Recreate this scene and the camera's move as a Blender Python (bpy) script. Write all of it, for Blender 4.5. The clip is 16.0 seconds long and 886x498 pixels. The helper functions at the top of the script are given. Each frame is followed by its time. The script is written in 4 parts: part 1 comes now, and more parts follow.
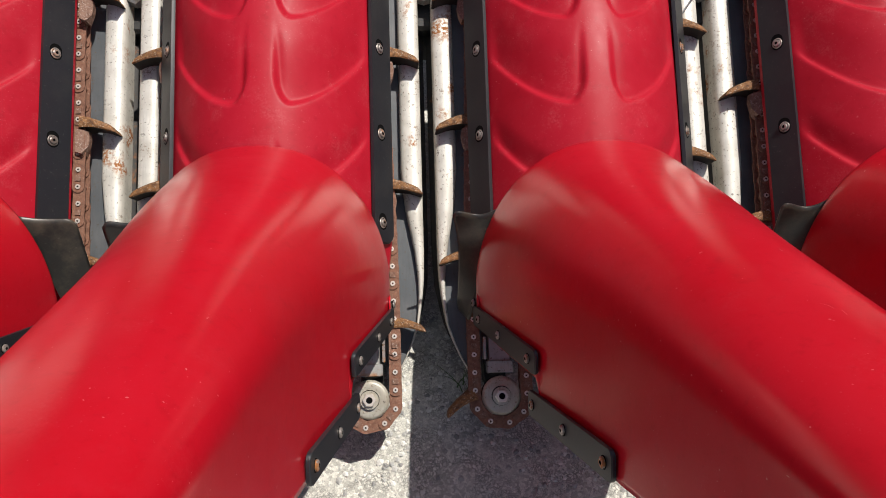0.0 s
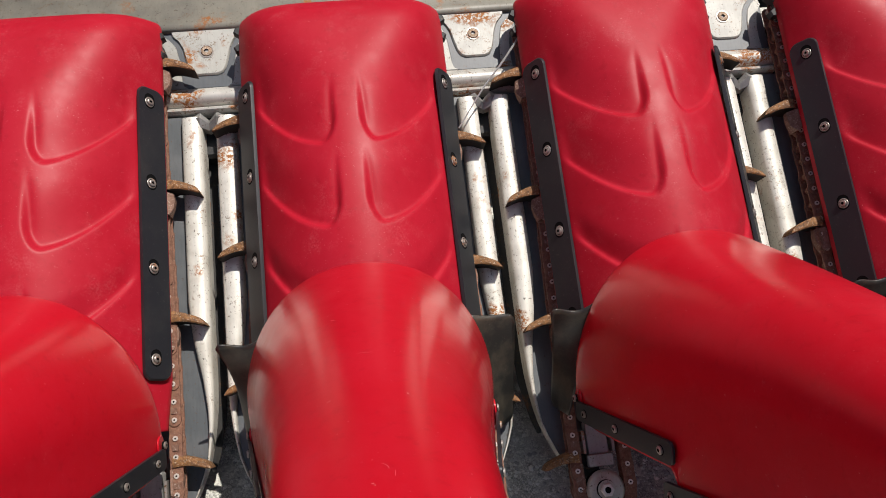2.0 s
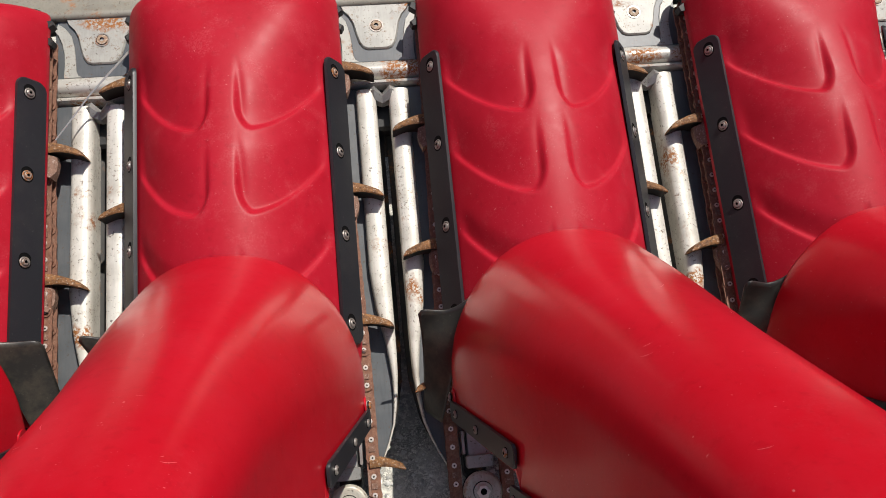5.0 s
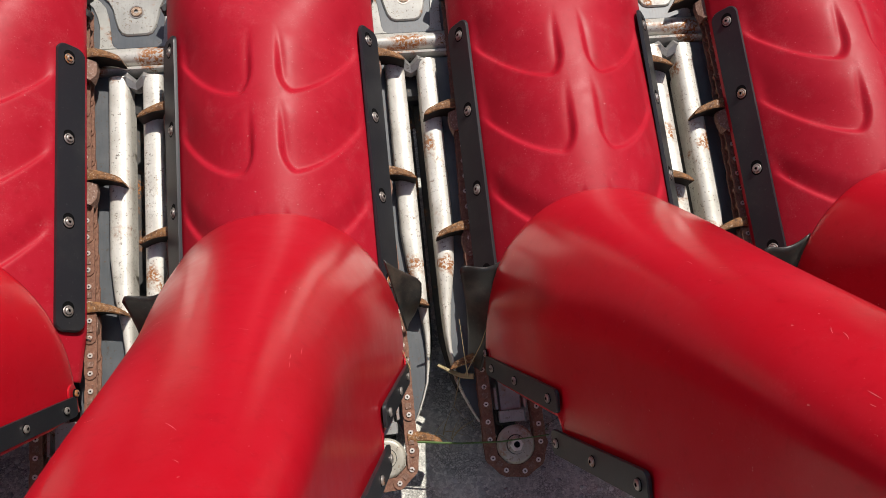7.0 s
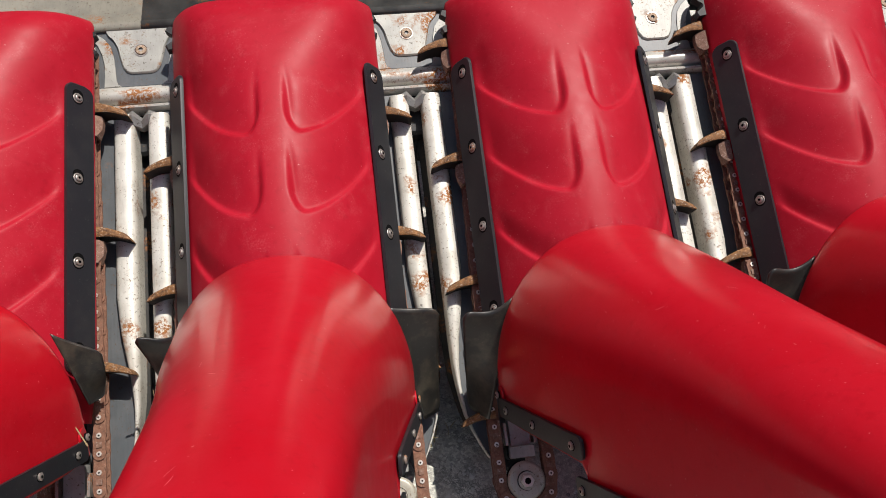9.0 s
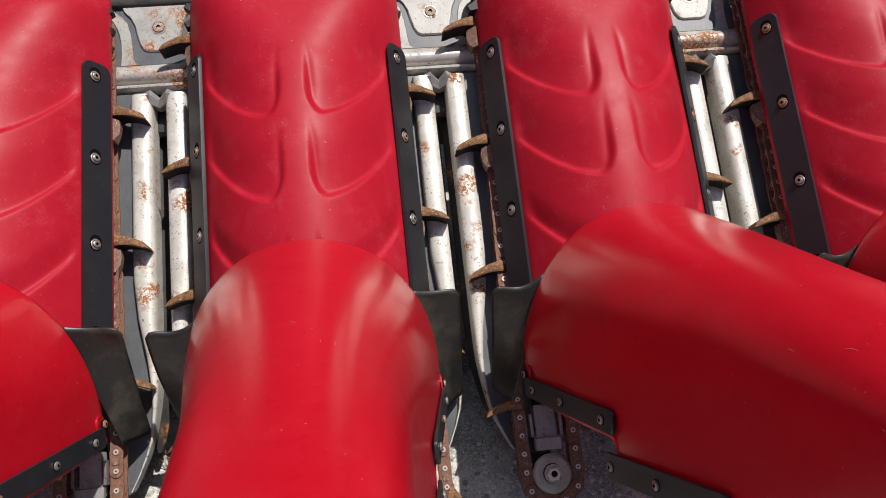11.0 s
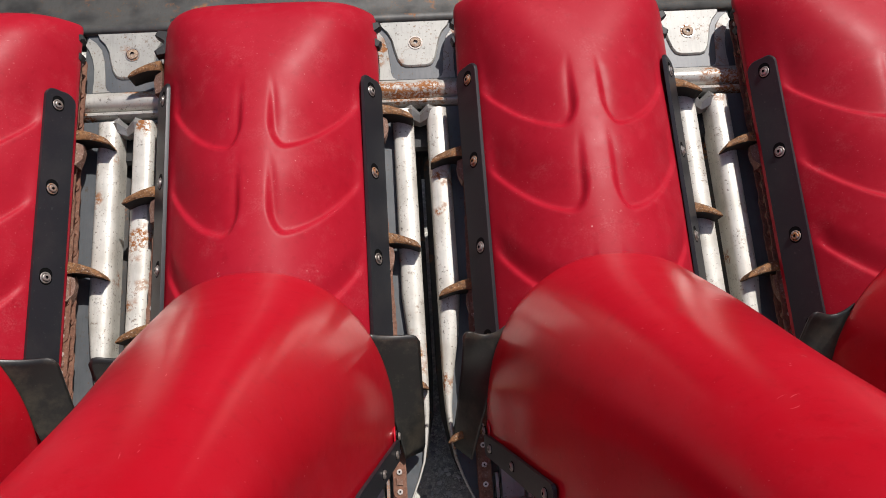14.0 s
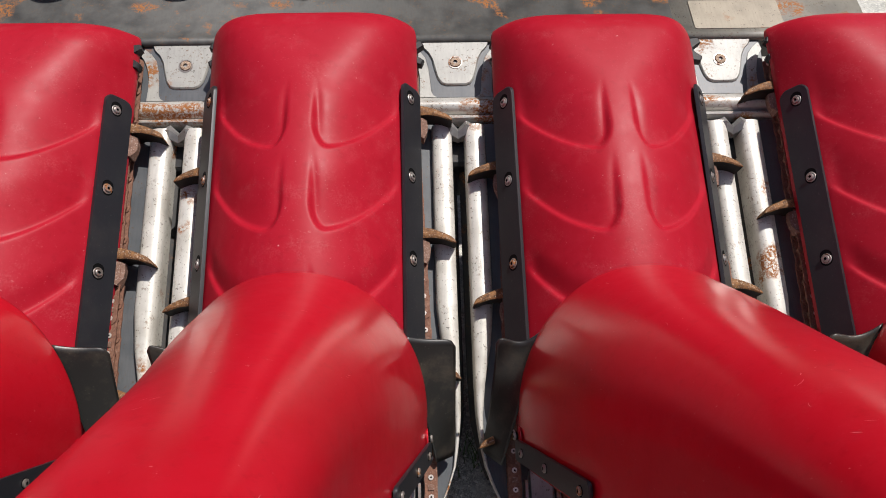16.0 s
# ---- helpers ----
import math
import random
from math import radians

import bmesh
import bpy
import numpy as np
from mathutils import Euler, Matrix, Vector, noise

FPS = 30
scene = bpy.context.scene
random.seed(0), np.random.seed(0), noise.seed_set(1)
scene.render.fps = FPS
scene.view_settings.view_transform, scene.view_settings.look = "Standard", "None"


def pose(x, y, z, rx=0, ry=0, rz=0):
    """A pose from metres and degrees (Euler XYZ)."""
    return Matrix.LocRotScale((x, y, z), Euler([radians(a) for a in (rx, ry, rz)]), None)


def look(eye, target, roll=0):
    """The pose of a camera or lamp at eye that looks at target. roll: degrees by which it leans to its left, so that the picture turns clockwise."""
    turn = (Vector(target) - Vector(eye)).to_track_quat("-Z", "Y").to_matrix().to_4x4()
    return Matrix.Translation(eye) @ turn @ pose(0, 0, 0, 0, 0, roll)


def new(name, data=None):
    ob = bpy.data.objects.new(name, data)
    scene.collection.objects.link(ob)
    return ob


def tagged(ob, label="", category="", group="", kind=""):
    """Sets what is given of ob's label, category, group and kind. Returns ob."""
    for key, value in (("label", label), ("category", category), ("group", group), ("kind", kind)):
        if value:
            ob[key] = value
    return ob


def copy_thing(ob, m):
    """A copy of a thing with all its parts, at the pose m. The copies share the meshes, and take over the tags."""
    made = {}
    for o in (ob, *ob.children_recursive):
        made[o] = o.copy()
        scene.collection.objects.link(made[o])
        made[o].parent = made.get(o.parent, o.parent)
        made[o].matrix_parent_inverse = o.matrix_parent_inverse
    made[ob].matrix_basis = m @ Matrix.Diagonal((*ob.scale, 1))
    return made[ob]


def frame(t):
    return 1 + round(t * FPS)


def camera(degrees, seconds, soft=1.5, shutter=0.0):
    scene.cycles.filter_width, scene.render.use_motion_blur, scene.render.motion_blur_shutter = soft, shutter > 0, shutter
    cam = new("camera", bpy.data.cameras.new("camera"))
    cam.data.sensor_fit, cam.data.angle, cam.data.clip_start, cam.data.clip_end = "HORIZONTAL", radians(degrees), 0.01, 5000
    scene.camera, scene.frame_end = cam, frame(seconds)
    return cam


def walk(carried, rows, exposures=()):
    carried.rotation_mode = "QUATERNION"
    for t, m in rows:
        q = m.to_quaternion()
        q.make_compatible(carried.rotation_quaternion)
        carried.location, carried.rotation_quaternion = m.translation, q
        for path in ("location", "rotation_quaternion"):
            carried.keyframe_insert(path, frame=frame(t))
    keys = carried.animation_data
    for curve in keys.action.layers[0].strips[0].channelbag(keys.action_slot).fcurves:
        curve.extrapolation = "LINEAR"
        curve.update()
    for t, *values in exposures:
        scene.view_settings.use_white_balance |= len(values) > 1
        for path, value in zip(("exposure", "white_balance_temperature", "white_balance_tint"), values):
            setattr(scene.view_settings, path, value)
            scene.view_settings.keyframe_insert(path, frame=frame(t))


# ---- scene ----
cam = camera(60.80, 16.0, soft=0.95)
# the deck plane of the header: x along the rows, y up the slope, z off the deck
DECK = pose(0, 0, 0.72, 27, 0, 0)
PATH = [
    (0, -0.0523, -0.9460, 1.8070, 7.179, -2.359, -1.713),
    (0.5, 0.0053, -0.9493, 1.8257, 8.781, -2.585, -2.923),
    (1, 0.1759, -0.9791, 1.8743, 10.849, -2.716, -4.716),
    (1.5, 0.2827, -0.8890, 1.8576, 12.185, -4.429, -6.309),
    (2, 0.4083, -0.8857, 1.8380, 13.757, -4.055, -6.510),
    (2.5, 0.6295, -0.9764, 1.9099, 13.947, -3.330, -5.714),
    (3, 0.7531, -1.0132, 1.9373, 14.103, -3.043, -5.151),
    (3.5, 0.8486, -0.9257, 1.8876, 13.739, -3.295, -5.157),
    (4, 1.0634, -0.8674, 1.8263, 13.693, -3.677, -5.455),
    (4.2, 1.1696, -0.9044, 1.8376, 13.695, -3.717, -5.474),
    (6.3, 1.8624, -0.9195, 1.8064, 12.589, -4.238, -5.937),
    (6.5, 1.9427, -0.9224, 1.7950, 12.766, -4.368, -6.032),
    (7, 2.1275, -0.9958, 1.8583, 13.076, -4.241, -5.933),
    (7.5, 2.3315, -1.0586, 1.9502, 13.712, -4.229, -5.852),
    (8, 2.5263, -1.0369, 1.9380, 14.355, -4.467, -6.224),
    (8.5, 2.7346, -0.9544, 1.8651, 14.424, -4.696, -6.609),
    (8.7, 2.7833, -0.9381, 1.8615, 14.343, -4.652, -6.742),
    (10.8, 3.4864, -1.0009, 1.9451, 13.733, -4.612, -6.112),
    (11, 3.5800, -0.9281, 1.8091, 13.296, -4.016, -6.070),
    (11.5, 3.7148, -0.7702, 1.6704, 11.751, -3.937, -5.605),
    (12, 3.8648, -0.7887, 1.6879, 11.408, -3.034, -5.001),
    (12.5, 4.1337, -0.9028, 1.7809, 12.146, -2.952, -4.552),
    (13, 4.3512, -0.9354, 1.8199, 12.164, -1.972, -3.958),
    (13.5, 4.4609, -0.8937, 1.7588, 13.909, -1.738, -3.839),
    (14, 4.5266, -0.8745, 1.7323, 14.952, -1.606, -3.643),
    (14.5, 4.6924, -0.9265, 1.7730, 15.887, -0.933, -3.092),
    (15, 4.9476, -1.0053, 1.8187, 16.737, -0.850, -2.456),
    (15.5, 5.0889, -1.0210, 1.8215, 17.353, -1.199, -2.163),
    (16, 5.2270, -0.9444, 1.7624, 17.535, -1.263, -1.627),
]
walk(cam, [(t, DECK @ pose(*r)) for t, *r in PATH],
     exposures=[(0, 0.08, 6500, 10), (8.7, 0.12, 6500, 10), (11, 0.06, 6330, 12), (14, 0, 6330, 12), (16, 0, 6330, 12)])

# ---- world and sun ----
SUN = Vector((0.33, 0.15, 1.0)).normalized()
world = bpy.data.worlds.new("sky")
scene.world = world
world.use_nodes = True
wn = world.node_tree
sky = wn.nodes.new("ShaderNodeTexSky")
sky.sky_type = "NISHITA"
sky.sun_disc = False
sky.air_density, sky.dust_density, sky.ozone_density = 1.0, 1.6, 0.0
sky.sun_elevation = math.asin(SUN.z)
sky.sun_rotation = math.atan2(SUN.x, SUN.y)
wn.links.new(sky.outputs[0], wn.nodes["Background"].inputs[0])
wn.nodes["Background"].inputs[1].default_value = 0.092
sun_data = bpy.data.lights.new("sun", "SUN")
sun_data.energy = 4.8
sun_data.angle = radians(0.53)
sun_data.color = (1.0, 0.945, 0.875)
sun = new("sun", sun_data)
sun.matrix_basis = look(SUN * 20, (0, 0, 0))


# ---- materials ----
def material(name, base, rough=0.5, metal=0.0, spec=0.5):
    m = bpy.data.materials.new(name)
    m.use_nodes = True
    b = m.node_tree.nodes["Principled BSDF"]
    b.inputs["Base Color"].default_value = (*base, 1)
    b.inputs["Roughness"].default_value = rough
    b.inputs["Metallic"].default_value = metal
    b.inputs["Specular IOR Level"].default_value = spec
    return m, m.node_tree, b


def coords(nt, scale=(1, 1, 1), shift=True):
    tc = nt.nodes.new("ShaderNodeTexCoord")
    mp = nt.nodes.new("ShaderNodeMapping")
    mp.inputs["Scale"].default_value = scale
    nt.links.new(tc.outputs["Object"], mp.inputs[0])
    if shift:
        oi = nt.nodes.new("ShaderNodeObjectInfo")
        mul = nt.nodes.new("ShaderNodeMath")
        mul.operation = "MULTIPLY"
        mul.inputs[1].default_value = 37.0
        nt.links.new(oi.outputs["Random"], mul.inputs[0])
        nt.links.new(mul.outputs[0], mp.inputs["Location"])
    return mp.outputs[0]


def noise_tex(nt, vec, scale, detail=4.0, rough=0.55):
    n = nt.nodes.new("ShaderNodeTexNoise")
    n.inputs["Scale"].default_value = scale
    n.inputs["Detail"].default_value = detail
    n.inputs["Roughness"].default_value = rough
    nt.links.new(vec, n.inputs["Vector"])
    return n.outputs["Fac"]


def ramp(nt, fac, lo, hi, a=0.0, b=1.0):
    r = nt.nodes.new("ShaderNodeMapRange")
    r.inputs["From Min"].default_value = lo
    r.inputs["From Max"].default_value = hi
    r.inputs["To Min"].default_value = a
    r.inputs["To Max"].default_value = b
    nt.links.new(fac, r.inputs["Value"])
    return r.outputs[0]


def times_(nt, a, b):
    m = nt.nodes.new("ShaderNodeMath")
    m.operation = "MULTIPLY"
    nt.links.new(a, m.inputs[0])
    if hasattr(b, "links"):
        nt.links.new(b, m.inputs[1])
    else:
        m.inputs[1].default_value = b
    return m.outputs[0]


def mix(nt, fac, a, b):
    m = nt.nodes.new("ShaderNodeMix")
    m.data_type = "RGBA"
    nt.links.new(fac, m.inputs["Factor"])
    for socket, v in ((m.inputs[6], a), (m.inputs[7], b)):
        if hasattr(v, "links"):
            nt.links.new(v, socket)
        else:
            socket.default_value = (*v, 1)
    return m.outputs[2]


def bump(nt, bsdf, height, strength=0.3, distance=0.002):
    b = nt.nodes.new("ShaderNodeBump")
    b.inputs["Strength"].default_value = strength
    b.inputs["Distance"].default_value = distance
    nt.links.new(height, b.inputs["Height"])
    nt.links.new(b.outputs[0], bsdf.inputs["Normal"])


def red_plastic(name, base, faded, rough, spec, dusty):
    m, nt, b = material(name, base, rough, 0.0, spec)
    v = coords(nt)
    big = noise_tex(nt, v, 5.0, 3)
    fine = noise_tex(nt, v, 160.0, 3, 0.7)
    col = mix(nt, ramp(nt, big, 0.35, 0.75, 0.0, 0.7), base, faded)
    mottle = ramp(nt, noise_tex(nt, v, 31.0, 5, 0.7), 0.40, 0.66, 0.0, 0.5)
    col = mix(nt, mottle, col, faded)
    rubbed = ramp(nt, noise_tex(nt, v, 48.0, 4, 0.65), 0.56, 0.70, 0.0, 0.35)
    col = mix(nt, rubbed, col, tuple(c * 0.72 for c in base))
    # pale specks of dust
    mote = times_(nt, ramp(nt, noise_tex(nt, v, 290.0, 2, 0.5), 0.68, 0.74), ramp(nt, noise_tex(nt, v, 10.0, 3), 0.42, 0.60))
    col = mix(nt, times_(nt, mote, dusty * 0.5), col, (0.70, 0.36, 0.36))
    dust = ramp(nt, noise_tex(nt, v, 75.0, 5, 0.75), 0.66, 0.75)
    col = mix(nt, times_(nt, dust, dusty), col, (0.72, 0.36, 0.36))
    bloom = times_(nt, ramp(nt, noise_tex(nt, v, 13.0, 5, 0.7), 0.52, 0.72), ramp(nt, noise_tex(nt, v, 230.0, 3, 0.7), 0.42, 0.62))
    col = mix(nt, times_(nt, bloom, dusty * 0.3), col, (0.66, 0.26, 0.27))
    chips = ramp(nt, noise_tex(nt, v, 150.0, 1, 0.5), 0.775, 0.81)
    col = mix(nt, times_(nt, chips, 0.26), col, (0.78, 0.45, 0.42))
    nt.links.new(col, b.inputs["Base Color"])
    nt.links.new(ramp(nt, noise_tex(nt, v, 22.0, 4), 0.3, 0.7, rough - 0.04, rough + 0.05), b.inputs["Roughness"])
    bump(nt, b, fine, 0.06, 0.001)
    return m


def worn_steel(name, bright, grey, rust_amount, metal=0.55, rough=0.38):
    m, nt, b = material(name, bright, rough, metal)
    v = coords(nt)
    col = mix(nt, ramp(nt, noise_tex(nt, v, 14.0, 4), 0.42, 0.68), bright, grey)
    vs = coords(nt, (60, 6, 60))
    streak = ramp(nt, noise_tex(nt, vs, 3.0, 3), 0.45, 0.75, 0.0, 0.35)
    col = mix(nt, streak, col, tuple(c * 0.6 for c in bright))
    spots = ramp(nt, noise_tex(nt, v, 70.0, 6, 0.72), 0.62, 0.66)
    col = mix(nt, times_(nt, spots, 0.85), col, (0.07, 0.055, 0.04))
    pits = ramp(nt, noise_tex(nt, v, 150.0, 2, 0.5), 0.66, 0.71)
    col = mix(nt, times_(nt, pits, 0.7), col, (0.10, 0.06, 0.035))
    cluster = ramp(nt, noise_tex(nt, v, 17.0, 2), 0.50, 0.62)
    flakes = ramp(nt, noise_tex(nt, v, 105.0, 5, 0.8), 0.56, 0.60)
    col = mix(nt, times_(nt, times_(nt, cluster, flakes), max(rust_amount, 0.0) * 6.5), col, (0.16, 0.085, 0.035))
    near = ramp(nt, noise_tex(nt, v, 9.0, 3), 0.70 - rust_amount, 0.78 - rust_amount)
    rusty = ramp(nt, noise_tex(nt, v, 120.0, 4, 0.7), 0.44, 0.52)
    rust = mix(nt, noise_tex(nt, v, 230.0, 2), (0.18, 0.06, 0.018), (0.42, 0.17, 0.045))
    both = times_(nt, near, rusty)
    col = mix(nt, both, col, rust)
    nt.links.new(col, b.inputs["Base Color"])
    nt.links.new(ramp(nt, both, 0, 1, metal, 0.0), b.inputs["Metallic"])
    nt.links.new(ramp(nt, both, 0, 1, rough, 0.85), b.inputs["Roughness"])
    bump(nt, b, noise_tex(nt, v, 90.0, 4), 0.12, 0.0015)
    return m


def rusted(name, a, c, bare, bare_amount=0.25):
    m, nt, b = material(name, a, 0.75, 0.15)
    v = coords(nt)
    col = mix(nt, ramp(nt, noise_tex(nt, v, 95.0, 6, 0.75), 0.35, 0.68), a, c)
    worn = ramp(nt, noise_tex(nt, v, 210.0, 5, 0.7), 0.70 - bare_amount, 0.76 - bare_amount)
    col = mix(nt, times_(nt, worn, 0.6), col, bare)
    nt.links.new(col, b.inputs["Base Color"])
    bump(nt, b, noise_tex(nt, v, 260.0, 4), 0.4, 0.0012)
    return m


def dark_rubber(name, base, dirt, rough, dirty=0.5):
    m, nt, b = material(name, base, rough)
    v = coords(nt)
    d = ramp(nt, noise_tex(nt, v, 9.0, 6, 0.72), 0.48, 0.70, 0.0, dirty)
    col = mix(nt, d, base, dirt)
    fleck = ramp(nt, noise_tex(nt, v, 140.0, 3), 0.66, 0.74, 0.0, 0.25)
    nt.links.new(mix(nt, fleck, col, (0.16, 0.15, 0.13)), b.inputs["Base Color"])
    bump(nt, b, noise_tex(nt, v, 300.0, 3), 0.15, 0.0008)
    return m


RED_HOOD = red_plastic("red_hood_plastic", (0.355, 0.006, 0.017), (0.392, 0.011, 0.026), 0.46, 0.19, 0.44)
RED_SNOUT = red_plastic("red_snout_plastic", (0.42, 0.004, 0.012), (0.445, 0.008, 0.019), 0.40, 0.03, 0.13)
RED_SNOUT.node_tree.nodes["Principled BSDF"].inputs["Coat Weight"].default_value = 0.85
RED_SNOUT.node_tree.nodes["Principled BSDF"].inputs["Coat Roughness"].default_value = 0.21
BLACK = dark_rubber("black_strip_plastic", (0.014, 0.0155, 0.019), (0.045, 0.043, 0.040), 0.40, 0.35)
RUBBER = dark_rubber("flap_rubber", (0.015, 0.015, 0.014), (0.105, 0.088, 0.062), 0.38, 0.62)
LIP = worn_steel("worn_deck_lip", (0.71, 0.69, 0.62), (0.53, 0.505, 0.44), 0.105, 0.2, 0.40)
PAD = worn_steel("worn_pad_steel", (0.41, 0.405, 0.37), (0.32, 0.315, 0.29), 0.13, 0.1, 0.50)
GREY = worn_steel("grey_paint", (0.085, 0.094, 0.101), (0.115, 0.12, 0.125), -0.04, 0.0, 0.45)
GROOVE_PAINT = worn_steel("dark_grey_paint", (0.085, 0.095, 0.105), (0.12, 0.125, 0.13), -0.02, 0.0, 0.45)
RAIL = worn_steel("dark_grey_frame", (0.013, 0.0135, 0.0145), (0.024, 0.024, 0.024), 0.0, 0.1, 0.6)
ROLL = worn_steel("roll_steel", (0.05, 0.048, 0.045), (0.03, 0.03, 0.03), 0.1, 0.3, 0.55)
TROUGH = worn_steel("trough_sheet", (0.24, 0.225, 0.185), (0.18, 0.17, 0.145), 0.10, 0.0, 0.5)
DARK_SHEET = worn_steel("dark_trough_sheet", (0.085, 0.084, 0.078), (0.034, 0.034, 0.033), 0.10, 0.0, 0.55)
PALE_SLAB = worn_steel("pale_slab_sheet", (0.35, 0.30, 0.22), (0.28, 0.24, 0.175), 0.0, 0.0, 0.5)
CHAIN = rusted("chain_rust", (0.125, 0.055, 0.034), (0.27, 0.135, 0.085), (0.34, 0.24, 0.18), 0.12)
TOOTH = rusted("tooth_rust", (0.065, 0.028, 0.013), (0.33, 0.155, 0.052), (0.55, 0.46, 0.35), 0.13)
BAR = worn_steel("rusty_bar_steel", (0.55, 0.535, 0.49), (0.43, 0.41, 0.37), 0.17, 0.2, 0.36)
IDLER_STEEL = worn_steel("idler_steel", (0.46, 0.44, 0.37), (0.34, 0.30, 0.23), 0.11, 0.3, 0.42)
PIN = material("pin_steel", (0.66, 0.61, 0.55), 0.38, 0.45)[0]
BOLT = worn_steel("bolt_steel", (0.40, 0.37, 0.34), (0.26, 0.22, 0.19), 0.17, 0.6, 0.38)
HUB = worn_steel("hub_steel", (0.34, 0.335, 0.32), (0.20, 0.20, 0.19), 0.0, 0.5, 0.42)
# near-black colour standing in for shade on the teeth's front faces
TOOTH_SHADE = dark_rubber("tooth_front_shade", (0.009, 0.006, 0.004), (0.022, 0.013, 0.008), 0.7, 0.4)
LEG = rusted("worn_tooth_leg", (0.13, 0.065, 0.042), (0.27, 0.16, 0.115), (0.46, 0.38, 0.33), 0.14)
SCREW_TAN = rusted("screw_rust", (0.24, 0.14, 0.085), (0.40, 0.29, 0.20), (0.55, 0.47, 0.38), 0.2)
TENSION_STEEL = worn_steel("tensioner_steel", (0.36, 0.36, 0.34), (0.24, 0.24, 0.225), 0.04, 0.3, 0.45)
SCRATCH = material("scratched_plastic", (0.56, 0.12, 0.125), 0.6, 0.0, 0.2)[0]
# black that paints in the shade of sockets, slots and small gaps
SOCKET_SHADE = material("socket_shade", (0.004, 0.004, 0.004), 0.9, 0.0, 0.1)[0]
STRAW = material("straw", (0.42, 0.34, 0.18), 0.7)[0]
GRASS = material("grass_green", (0.07, 0.13, 0.03), 0.6)[0]
WIRE = material("wire_steel", (0.6, 0.6, 0.58), 0.35, 0.6)[0]


def ground_material():
    m, nt, b = material("gravelly_concrete", (0.3, 0.3, 0.28), 0.9)
    v = coords(nt, shift=False)
    vo = nt.nodes.new("ShaderNodeTexVoronoi")
    vo.inputs["Scale"].default_value = 130.0
    vo.inputs["Randomness"].default_value = 1.0
    warp = nt.nodes.new("ShaderNodeVectorMath")
    warp.operation = "MULTIPLY_ADD"
    wob = nt.nodes.new("ShaderNodeTexNoise")
    wob.inputs["Scale"].default_value = 60.0
    nt.links.new(v, wob.inputs["Vector"])
    nt.links.new(wob.outputs["Color"], warp.inputs[0])
    warp.inputs[1].default_value = (0.02, 0.02, 0.02)
    nt.links.new(v, warp.inputs[2])
    nt.links.new(warp.outputs[0], vo.inputs["Vector"])
    bw = nt.nodes.new("ShaderNodeSeparateColor")
    nt.links.new(vo.outputs["Color"], bw.inputs[0])
    tone = ramp(nt, bw.outputs[0], 0.2, 1.0)
    col = mix(nt, tone, (0.40, 0.395, 0.35), (0.80, 0.785, 0.70))
    col = mix(nt, ramp(nt, noise_tex(nt, v, 7.0, 5, 0.6), 0.40, 0.66, 0, 0.75), col, (0.66, 0.65, 0.58))
    col = mix(nt, ramp(nt, noise_tex(nt, v, 330.0, 4, 0.7), 0.45, 0.7, 0, 0.5), col, (0.20, 0.20, 0.19))
    gaps = nt.nodes.new("ShaderNodeTexVoronoi")
    gaps.feature = "DISTANCE_TO_EDGE"
    gaps.inputs["Scale"].default_value = 130.0
    nt.links.new(warp.outputs[0], gaps.inputs["Vector"])
    patch = ramp(nt, noise_tex(nt, v, 11.0, 3), 0.42, 0.58)
    gap = times_(nt, ramp(nt, gaps.outputs["Distance"], 0.16, 0.02), patch)
    col = mix(nt, times_(nt, gap, 0.7), col, (0.10, 0.10, 0.095))
    nt.links.new(col, b.inputs["Base Color"])
    bump(nt, b, noise_tex(nt, v, 140.0, 5, 0.7), 0.6, 0.006)
    return m


GROUND = ground_material()
UNSEEN_WALL = worn_steel("unseen_wall_dark", (0.10, 0.095, 0.08), (0.15, 0.135, 0.11), 0.0, 0.0, 0.9)


# ---- building helpers ----
def mesh_of(name, verts, faces, mats, smooth=40, indices=None):
    me = bpy.data.meshes.new(name)
    me.from_pydata([tuple(v) for v in verts], [], faces)
    for m in mats if isinstance(mats, (list, tuple)) else (mats,):
        me.materials.append(m)
    if indices:
        me.polygons.foreach_set("material_index", indices)
    bm = bmesh.new()
    bm.from_mesh(me)
    bmesh.ops.recalc_face_normals(bm, faces=bm.faces)
    bm.to_mesh(me)
    bm.free()
    if smooth:
        me.polygons.foreach_set("use_smooth", [True] * len(me.polygons))
        me.set_sharp_from_angle(angle=radians(smooth))
    me.update()
    return me


def part(name, me, parent, m=None, label=""):
    ob = new(name, me)
    ob.parent = parent
    if m is not None:
        ob.matrix_basis = m
    if label:
        ob["label"] = label
    return ob


def thing(name, m, label, category, group="", kind=""):
    ob = new(name)
    ob.empty_display_size = 0.05
    ob.matrix_basis = m
    return tagged(ob, label, category, group, kind)


def grid_faces(nu, nv):
    f = []
    for i in range(nu - 1):
        for j in range(nv - 1):
            a, b = i * nv + j, (i + 1) * nv + j
            f.append((a, b, b + 1, a + 1))
    return f


def thick(ob, t, offset=-1.0):
    s = ob.modifiers.new("thickness", "SOLIDIFY")
    s.thickness, s.offset, s.use_even_offset = t, offset, False
    return ob


